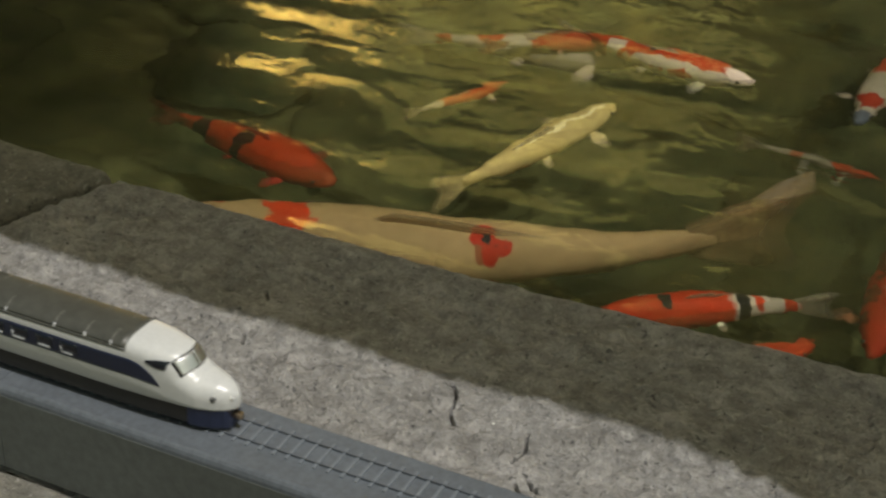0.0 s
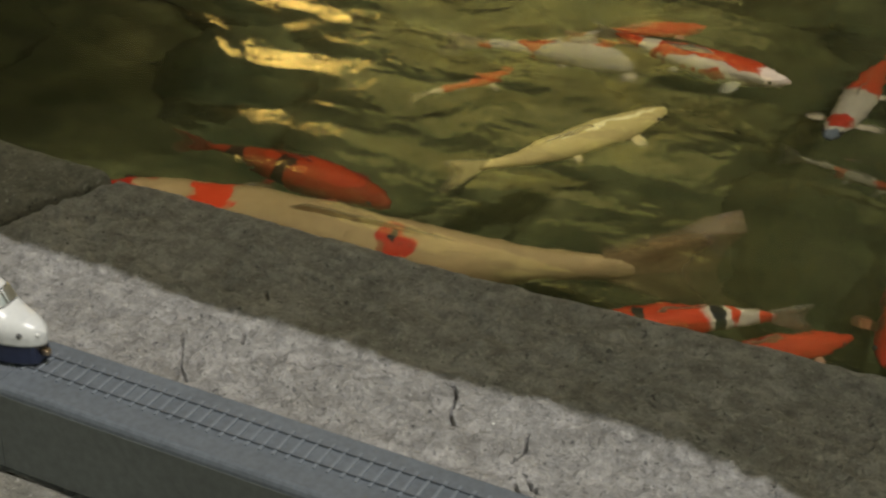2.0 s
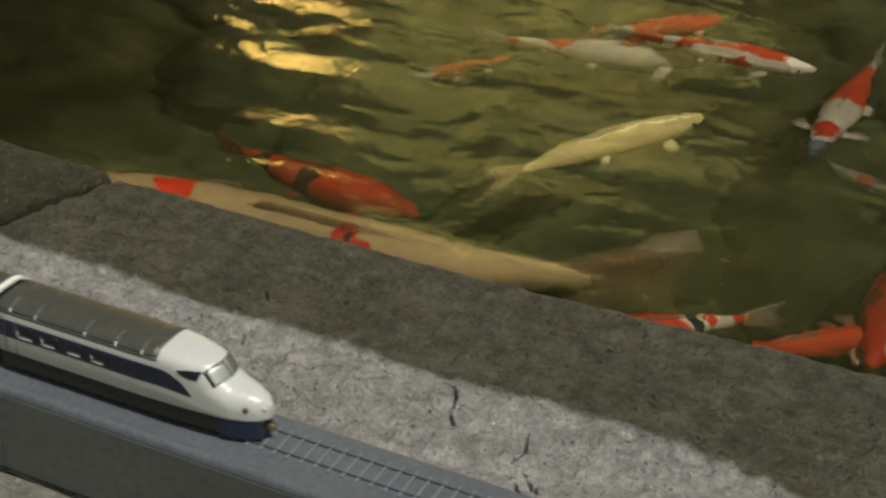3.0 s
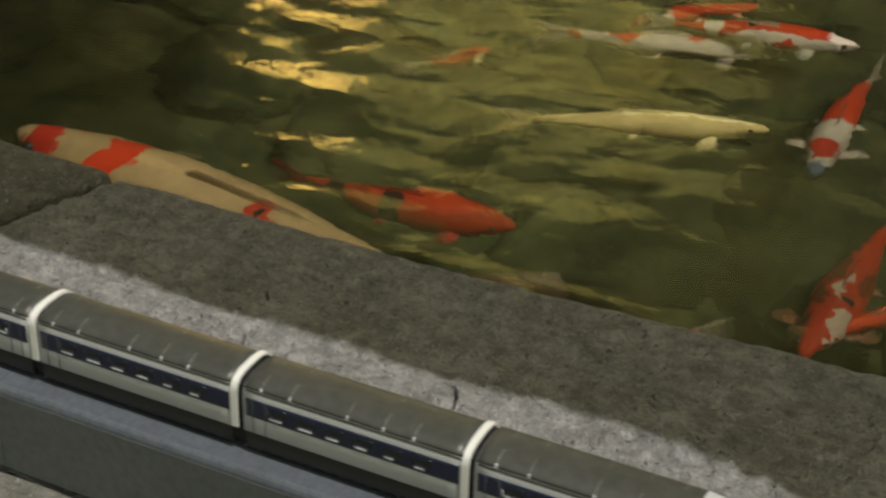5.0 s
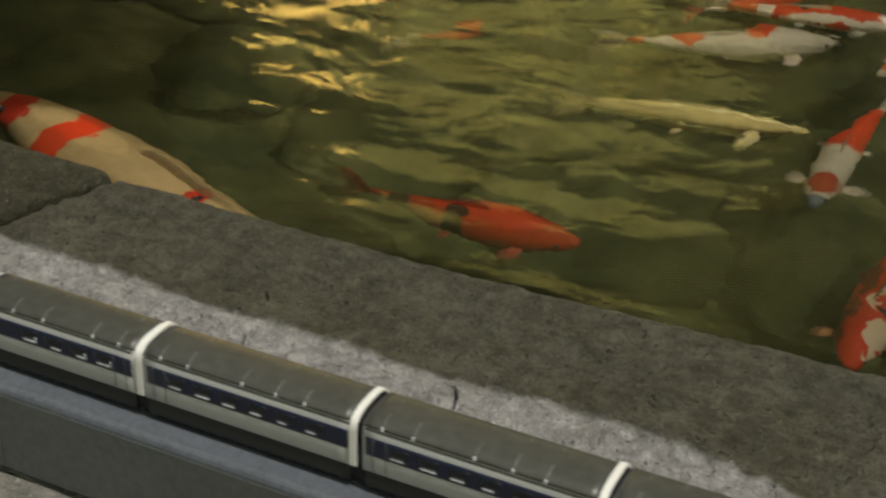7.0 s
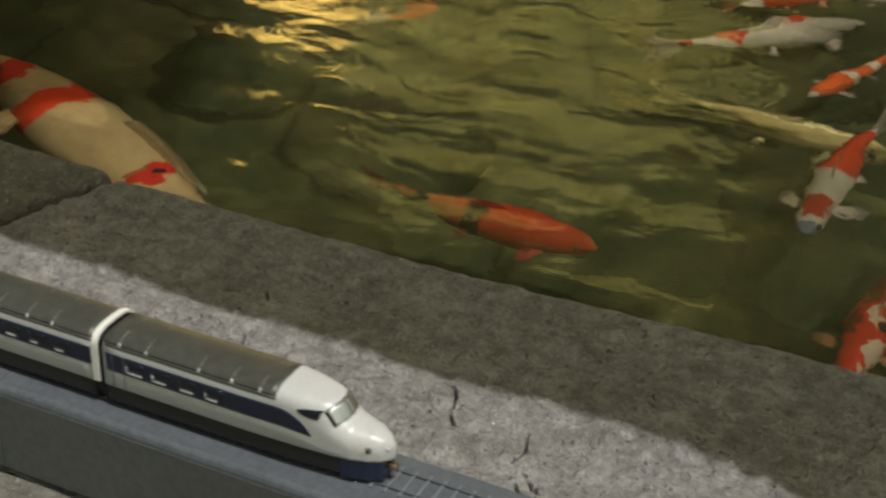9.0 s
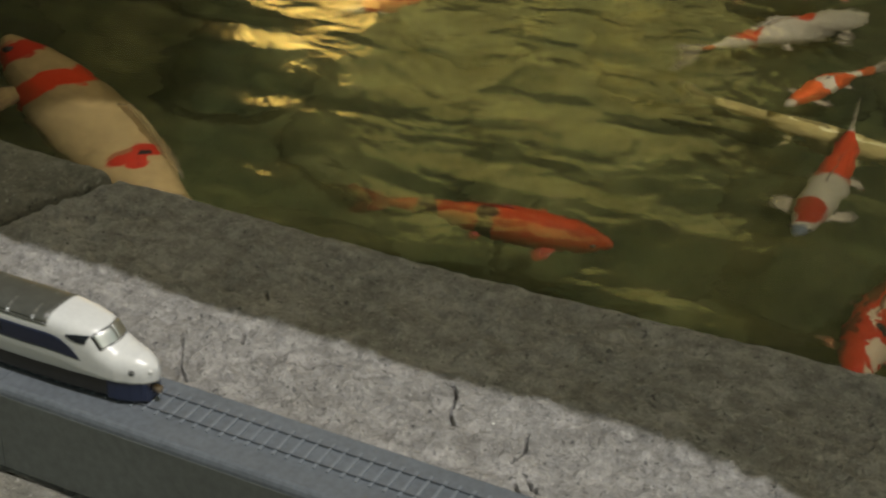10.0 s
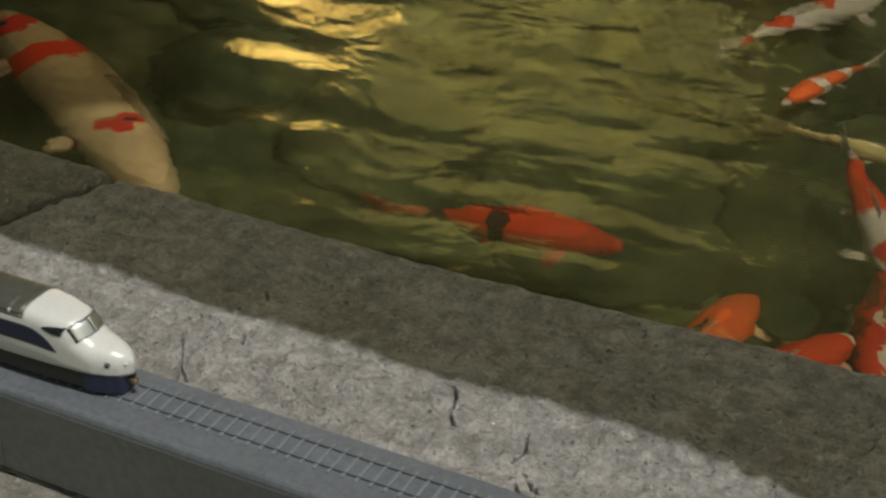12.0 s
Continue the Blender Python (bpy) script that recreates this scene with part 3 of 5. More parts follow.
def hull_mesh(x0, x1, nose):
    xs = [x0]
    step = 0.0007 if nose else 0.006
    while xs[-1] + step < x1:
        xs.append(xs[-1] + (step if xs[-1] > -0.042 or not nose else 0.006))
    xs.append(x1)
    bm = sheet([section(x, nose) for x in xs], closed_across=True)
    bm.verts.ensure_lookup_table()
    n = len(section(x0, nose))
    bm.faces.new([bm.verts[k] for k in range(n)])
    bm.faces.new([bm.verts[len(bm.verts) - n + k] for k in range(n)])
    return bm


def side_patch(x0, x1, zlo, zhi, side, nose, depth=0.00012, nx=30, nz=6):
    """A strip on the flank between heights zlo(x) and zhi(x)."""
    rows = []
    for i in range(nx + 1):
        x = x0 + (x1 - x0) * i / nx
        lo, hi = (zlo(x), zhi(x)) if callable(zlo) else (zlo, zhi)
        row = []
        for k in range(nz + 1):
            z = lo + (hi - lo) * k / nz
            y = flank(x, z, nose)
            e = 0.0003
            dy = (flank(x, z + e, nose) - flank(x, z - e, nose)) / (2 * e)
            dx = (flank(x + e, z, nose) - flank(x - e, z, nose)) / (2 * e)
            row.append((Vector((x + bow(x, y, z, nose), side * y, z)), Vector((-dx, side, -dy)).normalized()))
        rows.append(row)
    return slab_patch(rows, depth)


def top_patch(x0, x1, y0, y1, nose, depth=0.00012, nx=16, ny=14):
    rows = []
    for i in range(nx + 1):
        row = []
        for k in range(ny + 1):
            y = y0 + (y1 - y0) * k / ny
            x = x0 + (x1 - x0) * i / nx
            e = 0.0002
            z = crest(x, y, nose)
            dx = (crest(x + e, y, nose) - crest(x - e, y, nose)) / (2 * e)
            dy = (crest(x, y + e, nose) - crest(x, y - e, nose)) / (2 * e)
            row.append((Vector((x + bow(x, y, z, nose), y, z)), Vector((-dx, -dy, 1)).normalized()))
        rows.append(row)
    return slab_patch(rows, depth)


def disc_on_nose(x, z, r, side):
    bm = bmesh.new()
    y = flank(x, z, True)
    e = 0.0003
    n = Vector((-(flank(x + e, z, True) - flank(x - e, z, True)) / (2 * e), side, -(flank(x, z + e, True) - flank(x, z - e, True)) / (2 * e))).normalized()
    m = Matrix.Translation(Vector((x, side * y, z)) - n * 0.0002) @ n.to_track_quat("Z", "Y").to_matrix().to_4x4()
    bmesh.ops.create_cone(bm, cap_ends=True, segments=18, radius1=r, radius2=r * 0.9, depth=0.0009, matrix=m)
    return bm


def hoop(x0, x1, grow):
    """The pale gangway hoop round a car's end."""
    rows = []
    for x, g in ((x0, 0.0), (x0, grow), (x1, grow), (x1, 0.0)):
        row = []
        for _, y, z in section(0, False):
            d = Vector((y, z - 0.015)).normalized()
            row.append((x, y + d.x * g, max(FLOOR_Z + 0.0012, z + d.y * g)))
        rows.append(row)
    return sheet(rows)


def car(nose, first, last, label):
    """A car along x from first to last; with a nose it points to +x, its headlights at x = 0."""
    c = thing("toy_train_car", label, "toy train car", "cars of the toy train")
    body_end = 0.0064 if nose else last
    part("body", hull_mesh(first, body_end, nose), M["white"], c)
    roof_end = -0.0312 if nose else last - 0.0002
    part("roof", top_patch(first + 0.0002, roof_end, -0.0095, 0.0095, nose, 0.0002, 24, 30), M["roof"], c, "glossy grey roof")
    for side in (-1, 1):
        part("gutter", side_patch(first + 0.0008, roof_end, 0.0246, 0.0253, side, nose, 0.0003, 20, 2), M["roof"], c)
        tip = -0.0185
        if nose:
            lo = lambda x: 0.0154 - 0.0010 * max(0.0, min(1.0, (x + 0.035) / 0.0165)) ** 2
            hi = lambda x: 0.0222 - 0.0076 * max(0.0, min(1.0, (x + 0.035) / 0.0165)) ** 3.4
            stripe = part("stripe", side_patch(first + 0.001, tip, lo, hi, side, True, nx=60), M["navy"], c, "navy window stripe")
        else:
            stripe = part("stripe", side_patch(first + 0.001, last - 0.001, 0.0154, 0.0222, side, False), M["navy"], c, "navy window stripe")
        x, stop = first + 0.009, (-0.041 if nose else last - 0.006)
        k = 0
        dice = random.Random(round(abs(first) * 1e4) + side)
        while x + 0.0072 < stop:
            part("window", side_patch(x, x + 0.0072, 0.0172, 0.0210, side, nose, 0.0003, 4, 3), M["pane"], stripe)
            part("sill", side_patch(x + 0.0008, x + dice.uniform(0.0035, 0.0066), 0.0163, 0.0163 + dice.uniform(0.0006, 0.0010), side, nose, 0.0004, 4, 1), M["tick"], stripe)
            if nose and k % 3 != 2:
                part("window_post", side_patch(x + 0.0001, x + 0.0007, 0.0164, 0.0190, side, nose, 0.0004, 1, 3), M["tick"], stripe)
            x += 0.0103
            k += 1
        x, k = first + 0.006, 0
        while x < roof_end - 0.004:
            part("vent", side_patch(x, x + 0.0008, 0.0252, 0.0263, side, nose, 0.00035, 1, 3), M["tick"], c, "small pale roof vent")
            part("roof_rib", top_patch(x + 0.0002, x + 0.0006, side * 0.0086, side * 0.0035, nose, 0.0003, 1, 10), M["rib"], c, "worn pale rib across the roof")
            x += (0.0105, 0.0205, 0.0125)[k % 3]
            k += 1
        for k in range(2):
            part("door_line", side_patch(first + 0.0035 + 0.0045 * k, first + 0.0038 + 0.0045 * k, 0.0095, 0.0220, side, nose, 0.00014, 1, 4), M["grey_dot"], c)
    end = -0.0092 if nose else last - 0.0005
    bm = bmesh.new()
    xs = [first + 0.0005, -0.03, -0.025, -0.02, -0.016, -0.0125, end] if nose else [first + 0.0005, end]
    rows = []
    for x in xs:
        w = (curve_at(x, WIDTH) if nose else HALF) - 0.0005
        w = max(w, 0.0040)
        low = 0.0022
        rows.append([(x, -w + 0.0006, low), (x, -w, low + 0.001), (x, -w, FLOOR_Z + 0.0002), (x, w, FLOOR_Z + 0.0002), (x, w, low + 0.001), (x, w - 0.0006, low)])
    bm.free()
    bm = sheet(rows, closed_across=True)
    bm.verts.ensure_lookup_table()
    bm.faces.new([bm.verts[k] for k in range(6)])
    bm.faces.new([bm.verts[len(bm.verts) - 6 + k] for k in range(6)])
    part("skirt", bm, M["skirt"], c, "underframe skirt, near-black with its shade in the colour", False)
    for k in (0.22, 0.78):
        mid = first + ((0.0 if nose else last) - first) * k
        for dx in (-0.006, 0.006):
            bm = bmesh.new()
            for y in (-0.0046, 0.0046):
                bmesh.ops.create_cone(bm, cap_ends=True, segments=20, radius1=0.0030, radius2=0.0030, depth=0.0012, matrix=pose(mid + dx, y, 0.0044, 90))
            box(bm, mid + dx - 0.0004, mid + dx + 0.0004, -0.0046, 0.0046, 0.0042, 0.0050)
            part("wheelset", bm, M["gap"], c, smooth=False)
    if nose:
        rows = []
        for k in range(14):
            x = -0.0090 + 0.0130 * k / 13
            w = max(curve_at(x, WIDTH) - 0.0004, 0.0022)
            rows.append([(x, -w + 0.0006, 0.0012), (x, -w, 0.0022), (x, -w, FLOOR_Z + 0.0003), (x, w, FLOOR_Z + 0.0003), (x, w, 0.0022), (x, w - 0.0006, 0.0012)])
        bm = sheet(rows, closed_across=True)
        bm.verts.ensure_lookup_table()
        bm.faces.new([bm.verts[k] for k in range(6)])
        bm.faces.new([bm.verts[len(bm.verts) - 6 + k] for k in range(6)])
        part("snow_plough", bm, M["nose_skirt"], c, "navy snow plough under the nose", False)
        part("windscreen_seal", top_patch(-0.0161, -0.0118, -0.0074, 0.0074, True, 0.00012), M["gap"], c, "black rubber windscreen seal")
        for side in (-1, 1):
            y0, y1 = (-0.0068, -0.00025) if side < 0 else (0.00025, 0.0068)
            part("windscreen", top_patch(-0.0157, -0.0123, y0, y1, True, 0.0003), M["screen"], c, "windscreen pane, its sun glint put in as bright metal")
            part("cab_window", side_patch(-0.0234, -0.0164, lambda x: 0.0228 - 0.0016 * math.sin(min(1.0, (x + 0.0234) / 0.006) * math.pi / 2), lambda x: 0.0234 + 0.0006 * math.sin(min(1.0, (x + 0.0234) / 0.006) * math.pi / 2), side, True, 0.0003), M["pane"], c, "dark cab side window")
            part("headlight", disc_on_nose(0.0001, 0.0135, 0.0011, side), M["grey_dot"], c, "dull grey headlight")
        part("nose_ring", disc_on_nose(0.0050, 0.0132, 0.0008, -1), M["white"], c)
        bm = one_box(0.0032, 0.0072, -0.0011, 0.0011, 0.0042, 0.0064, bevel=0.0004)
        part("coupler", bm, M["coupler"], c, "worn brass coloured coupler")
    return c


def gangway(c, x):
    part("gangway_hoop", hoop(x - 0.0006, x + 0.0018, 0.0008), M["band"], c, "white rubber gangway hoop", False)
    part("gangway", one_box(x - 0.0014, x + 0.0034, -0.0088, 0.0088, 0.004, 0.0255), M["gap"], c, "dark gap between the cars", False)


# offsets of the cars behind the leading headlights
CAR_PITCH, FRONT_LEN = 0.0815, 0.0975
lead = car(True, -FRONT_LEN, 0.0, "ivory bullet nosed lead car with a navy stripe")
mid_a = car(False, 0.003, 0.0803, "ivory middle car with navy window stripe and grey roof")
mid_b = car(False, 0.003, 0.0803, "ivory middle car with navy window stripe and grey roof")
tail = car(True, -FRONT_LEN, 0.0, "ivory bullet nosed rear car with a navy stripe")
gangway(mid_a, 0.0808)
gangway(mid_b, 0.0808)
gangway(tail, -FRONT_LEN - 0.0028)


# ---- koi ----
S0 = 0.35
GIRTH = ((0.0, 0.020), (0.02, 0.045), (0.08, 0.088), (0.16, 0.122), (0.28, 0.148), (0.40, 0.150), (0.52, 0.128), (0.64, 0.090), (0.74, 0.058), (0.82, 0.034), (0.86, 0.022))
DEPTH = ((0.0, 0.022), (0.02, 0.045), (0.08, 0.090), (0.16, 0.125), (0.28, 0.155), (0.40, 0.155), (0.52, 0.135), (0.64, 0.100), (0.74, 0.072), (0.82, 0.062), (0.86, 0.064))


def koi_loft(name, s0, s1, length, plump, material, parent, origin):
    """The stretch s0..s1 of the body, with rounded ends, in the space of a joint at origin."""
    n, ring = 22, 20
    bm = bmesh.new()
    uv = bm.loops.layers.uv.new("skin")
    grid, keep = [], {}
    for i in range(n + 1):
        s = s0 + (s1 - s0) * i / n
        close = 1.0
        if s0 > 0 and s - s0 < 0.05:
            close = math.sqrt(max(0.0, 1 - (1 - (s - s0) / 0.05) ** 2)) * 0.97 + 0.02
        if s1 - s < 0.04:
            close = min(close, math.sqrt(max(0.0, 1 - (1 - (s1 - s) / 0.04) ** 2)) * 0.98 + 0.02)
        fat = 1 + (plump - 1) * max(0.0, 1 - (s / 0.84) ** 3)
        w, d = curve_at(s, GIRTH) * length * fat / 2 * close, curve_at(s, DEPTH) * length * fat / 2 * close
        row = []
        for k in range(ring):
            a = 2 * math.pi * k / ring
            v = bm.verts.new(((origin - s) * length, w * math.cos(a), d * math.sin(a) * (1.0 if math.sin(a) > 0 else 1.1)))
            keep[v] = (s, w * math.cos(a) / length)
            row.append(v)
        grid.append(row)
    for a, b in zip(grid, grid[1:]):
        for k in range(ring):
            bm.faces.new((a[k], a[(k + 1) % ring], b[(k + 1) % ring], b[k]))
    bm.faces.new(grid[0])
    bm.faces.new(grid[-1][::-1])
    for f in bm.faces:
        for loop in f.loops:
            loop[uv].uv = keep[loop.vert]
    return part(name, bm, material, parent)


def fin(name, outline, thick, parent, material, m):
    """A thin fin: outline (x, y) in its plane, thickest at its root, with a fine curl."""
    bm = bmesh.new()
    uv = bm.loops.layers.uv.new("skin")
    reach = max(math.hypot(x, y) for x, y in outline)
    rings, out = [], {}
    for z in (1, -1):
        mid = bm.verts.new(m @ Vector((0, 0, z * thick)))
        inner = [bm.verts.new(m @ Vector((x * 0.55, y * 0.55, z * thick * 0.8 + 0.05 * reach * math.sin(3 * y / reach)))) for x, y in outline]
        rim = [bm.verts.new(m @ Vector((x, y, z * thick * 0.25 + 0.10 * reach * math.sin(3 * y / reach)))) for x, y in outline]
        rings.append(rim)
        out[mid] = 0.0
        out.update({v: 0.5 for v in inner})
        out.update({v: 1.0 for v in rim})
        for k in range(len(outline) - 1):
            bm.faces.new((mid, inner[k], inner[k + 1]))
            bm.faces.new((inner[k], rim[k], rim[k + 1], inner[k + 1]))
    for k in range(len(outline) - 1):
        bm.faces.new((rings[0][k], rings[1][k], rings[1][k + 1], rings[0][k + 1]))
    for f in bm.faces:
        for loop in f.loops:
            loop[uv].uv = (out[loop.vert], 0.0)
    return part(name, bm, material, parent)


KOI = {}


def koi(name, length, label, base, patches, fin_tint=None, plump=1.0, wander=0.02, tail=1.0):
    skin = koi_material(name + "_skin", base, patches, wander)
    fins = M["fin"] if not fin_tint else fin_material(name + "_fin", fin_tint)
    k = thing(name, label, "fish", "koi in the pond")
    koi_loft("front_body", 0.0, 0.50, length, plump, skin, k, S0)
    rear = koi_loft("rear_body", 0.40, 0.72, length, plump, skin, k, 0.46)
    rear.location = ((S0 - 0.46) * length, 0, 0)
    stem = koi_loft("tail_stem", 0.64, 0.86, length, plump, skin, rear, 0.68)
    stem.location = ((0.46 - 0.68) * length, 0, 0)
    u = length
    tail_fin = [(1.12 * x, 1.1 * tail * y) for x, y in [(0.01 * u, 0.034 * u), (-0.045 * u, 0.062 * u), (-0.11 * u, 0.100 * u), (-0.155 * u, 0.112 * u), (-0.168 * u, 0.085 * u), (-0.145 * u, 0.04 * u), (-0.132 * u, 0.0), (-0.145 * u, -0.04 * u), (-0.168 * u, -0.085 * u), (-0.155 * u, -0.112 * u), (-0.11 * u, -0.100 * u), (-0.045 * u, -0.062 * u), (0.01 * u, -0.034 * u)]]
    fin("tail_fin", tail_fin, 0.006 * u, stem, fins, pose((0.68 - 0.815) * u, 0, 0, 78))
    side_fin = [(0.01 * u, 0.0), (0.005 * u, 0.05 * u), (-0.02 * u, 0.10 * u), (-0.06 * u, 0.105 * u), (-0.075 * u, 0.06 * u), (-0.035 * u, 0.0)]
    for side in (1, -1):
        flip = Matrix.Diagonal((1, side, 1, 1))
        fin("pectoral_fin", side_fin, 0.004 * u, k, fins, Matrix.Translation(((S0 - 0.19) * u, side * 0.052 * u * plump, -0.03 * u)) @ flip @ pose(0, 0, 0, -18))
        fin("pelvic_fin", [(x * 0.6, y * 0.6) for x, y in side_fin], 0.004 * u, k, fins, Matrix.Translation(((S0 - 0.47) * u, side * 0.045 * u * plump, -0.04 * u)) @ flip @ pose(0, 0, 0, -24))
        bm = bmesh.new()
        bmesh.ops.create_uvsphere(bm, u_segments=10, v_segments=8, radius=0.011 * u, matrix=Matrix.Translation(((S0 - 0.065) * u, side * 0.036 * u * plump, 0.012 * u)))
        part("eye", bm, M["gap"], k, "dark eye")
    back_fin = [(0.02 * u, 0.0), (-0.02 * u, 0.040 * u), (-0.10 * u, 0.034 * u), (-0.20 * u, 0.016 * u), (-0.24 * u, 0.0)]
    fin("dorsal_fin", back_fin, 0.004 * u, k, fins, Matrix.Translation(((S0 - 0.36) * u, 0, 0.070 * u * plump)) @ pose(0, 0, 0, 62))
    KOI[name] = (k, rear, stem, length)
    return k


RED, DEEP, ORANGE, INK, CREAM, GOLD = (0.43, 0.034, 0.009), (0.31, 0.018, 0.008), (0.52, 0.085, 0.018), (0.012, 0.012, 0.014), (0.325, 0.232, 0.112), (0.48, 0.38, 0.155)
PALE = (0.44, 0.39, 0.31)
koi("white_koi", 0.371, "large cream white koi with three red patches", CREAM, ((0.07, 0.0, 0.045, 0.10, DEEP), (0.225, 0.02, 0.038, 0.075, RED), (0.515, 0.020, 0.034, 0.038, DEEP), (0.525, 0.018, 0.012, 0.014, INK), (0.495, 0.050, 0.012, 0.012, (0.2, 0.07, 0.03))), (0.34, 0.235, 0.115), 1.04, 0.032, 1.35)
koi("red_koi", 0.153, "deep red koi with black bands", (0.28, 0.027, 0.006), ((0.46, 0.0, 0.042, 0.20, (0.022, 0.008, 0.006)), (0.70, 0.0, 0.040, 0.20, (0.022, 0.008, 0.006)), (0.02, 0, 0.03, 0.03, (0.3, 0.05, 0.02)), (0.25, 0.06, 0.2, 0.014, (0.20, 0.012, 0.006))), (0.30, 0.020, 0.008), 1.50, 0.03, 0.95)
koi("yellow_koi", 0.168, "slender pale yellow koi", GOLD, ((0.3, 0, 0.3, 0.012, (0.72, 0.64, 0.36)),), (0.60, 0.49, 0.23), 1.05)
koi("red_white_koi", 0.152, "red backed koi with a white head", RED, ((0.04, 0, 0.10, 0.1, (0.72, 0.60, 0.54)), (0.3, -0.075, 0.3, 0.028, PALE), (0.48, 0.02, 0.03, 0.05, INK), (0.66, 0, 0.05, 0.08, PALE)), None, 1.4)
koi("patched_koi", 0.178, "white koi with scattered red patches", PALE, ((0.32, 0.03, 0.08, 0.06, RED), (0.62, 0.01, 0.07, 0.06, RED), (0.83, 0, 0.035, 0.06, RED)), (0.55, 0.45, 0.35), 1.35, 0.035)
koi("scarlet_koi", 0.107, "bright scarlet koi near the surface", RED, ((0.75, 0, 0.1, 0.1, PALE),), (0.5, 0.2, 0.1), 1.4)
koi("masked_koi", 0.178, "white koi with a dark nose and red cap", PALE, ((0.02, 0, 0.05, 0.08, (0.10, 0.12, 0.16)), (0.16, 0, 0.07, 0.06, DEEP), (0.60, 0.0, 0.21, 0.2, RED)), (0.5, 0.42, 0.33), 0.9)
koi("calico_koi", 0.124, "orange koi with black and white marks", RED, ((0.27, 0.0, 0.025, 0.06, INK), (0.70, 0, 0.16, 0.2, PALE), (0.60, 0, 0.03, 0.1, INK), (0.665, 0.0, 0.025, 0.05, RED), (0.80, 0.0, 0.03, 0.05, RED)), (0.4, 0.36, 0.25), 1.35)
# its dark flank patches put the shading of the sides into the skin
koi("crimson_koi", 0.170, "stout red koi with pale streaks on its back", (0.34, 0.022, 0.008), ((0.15, 0.045, 0.10, 0.022, (0.36, 0.28, 0.20)), (0.36, 0.0, 0.10, 0.014, (0.36, 0.28, 0.20)), (0.30, 0.035, 0.03, 0.02, INK), (0.55, -0.05, 0.16, 0.03, (0.08, 0.012, 0.006)), (0.25, -0.07, 0.14, 0.032, (0.10, 0.012, 0.006)), (0.45, 0.07, 0.12, 0.025, (0.12, 0.014, 0.006))), (0.3, 0.12, 0.06), 1.1, 0.04)
koi("orange_koi", 0.110, "plain dark orange koi", (0.48, 0.05, 0.014), ((0.9, 0, 0.1, 0.1, ORANGE),), (0.4, 0.2, 0.1))
koi("small_koi", 0.116, "small orange and white koi", ORANGE, ((0.0, 0, 0.06, 0.1, PALE), (0.36, 0.02, 0.05, 0.08, PALE), (0.62, 0, 0.05, 0.1, PALE), (0.85, 0, 0.06, 0.1, PALE)), (0.5, 0.4, 0.3))
koi("little_orange_koi", 0.085, "little orange koi with a pale tail", ORANGE, ((0.8, 0, 0.18, 0.1, (0.5, 0.42, 0.25)),), (0.5, 0.4, 0.2))
koi("pale_koi", 0.098, "pale grey koi with a red head", (0.36, 0.32, 0.24), ((0.14, 0, 0.2, 0.1, RED), (0.55, 0.0, 0.05, 0.08, (0.4, 0.12, 0.06))), (0.3, 0.27, 0.2), 0.8)
koi("tangerine_koi", 0.120, "tangerine koi with dark flanks", ORANGE, ((0.55, 0.05, 0.2, 0.03, INK),), (0.5, 0.3, 0.12), 1.75)
koi("ruddy_koi", 0.110, "ruddy red koi with a pale snout", RED, ((0.0, 0, 0.06, 0.1, PALE),), (0.45, 0.2, 0.1), 1.7)


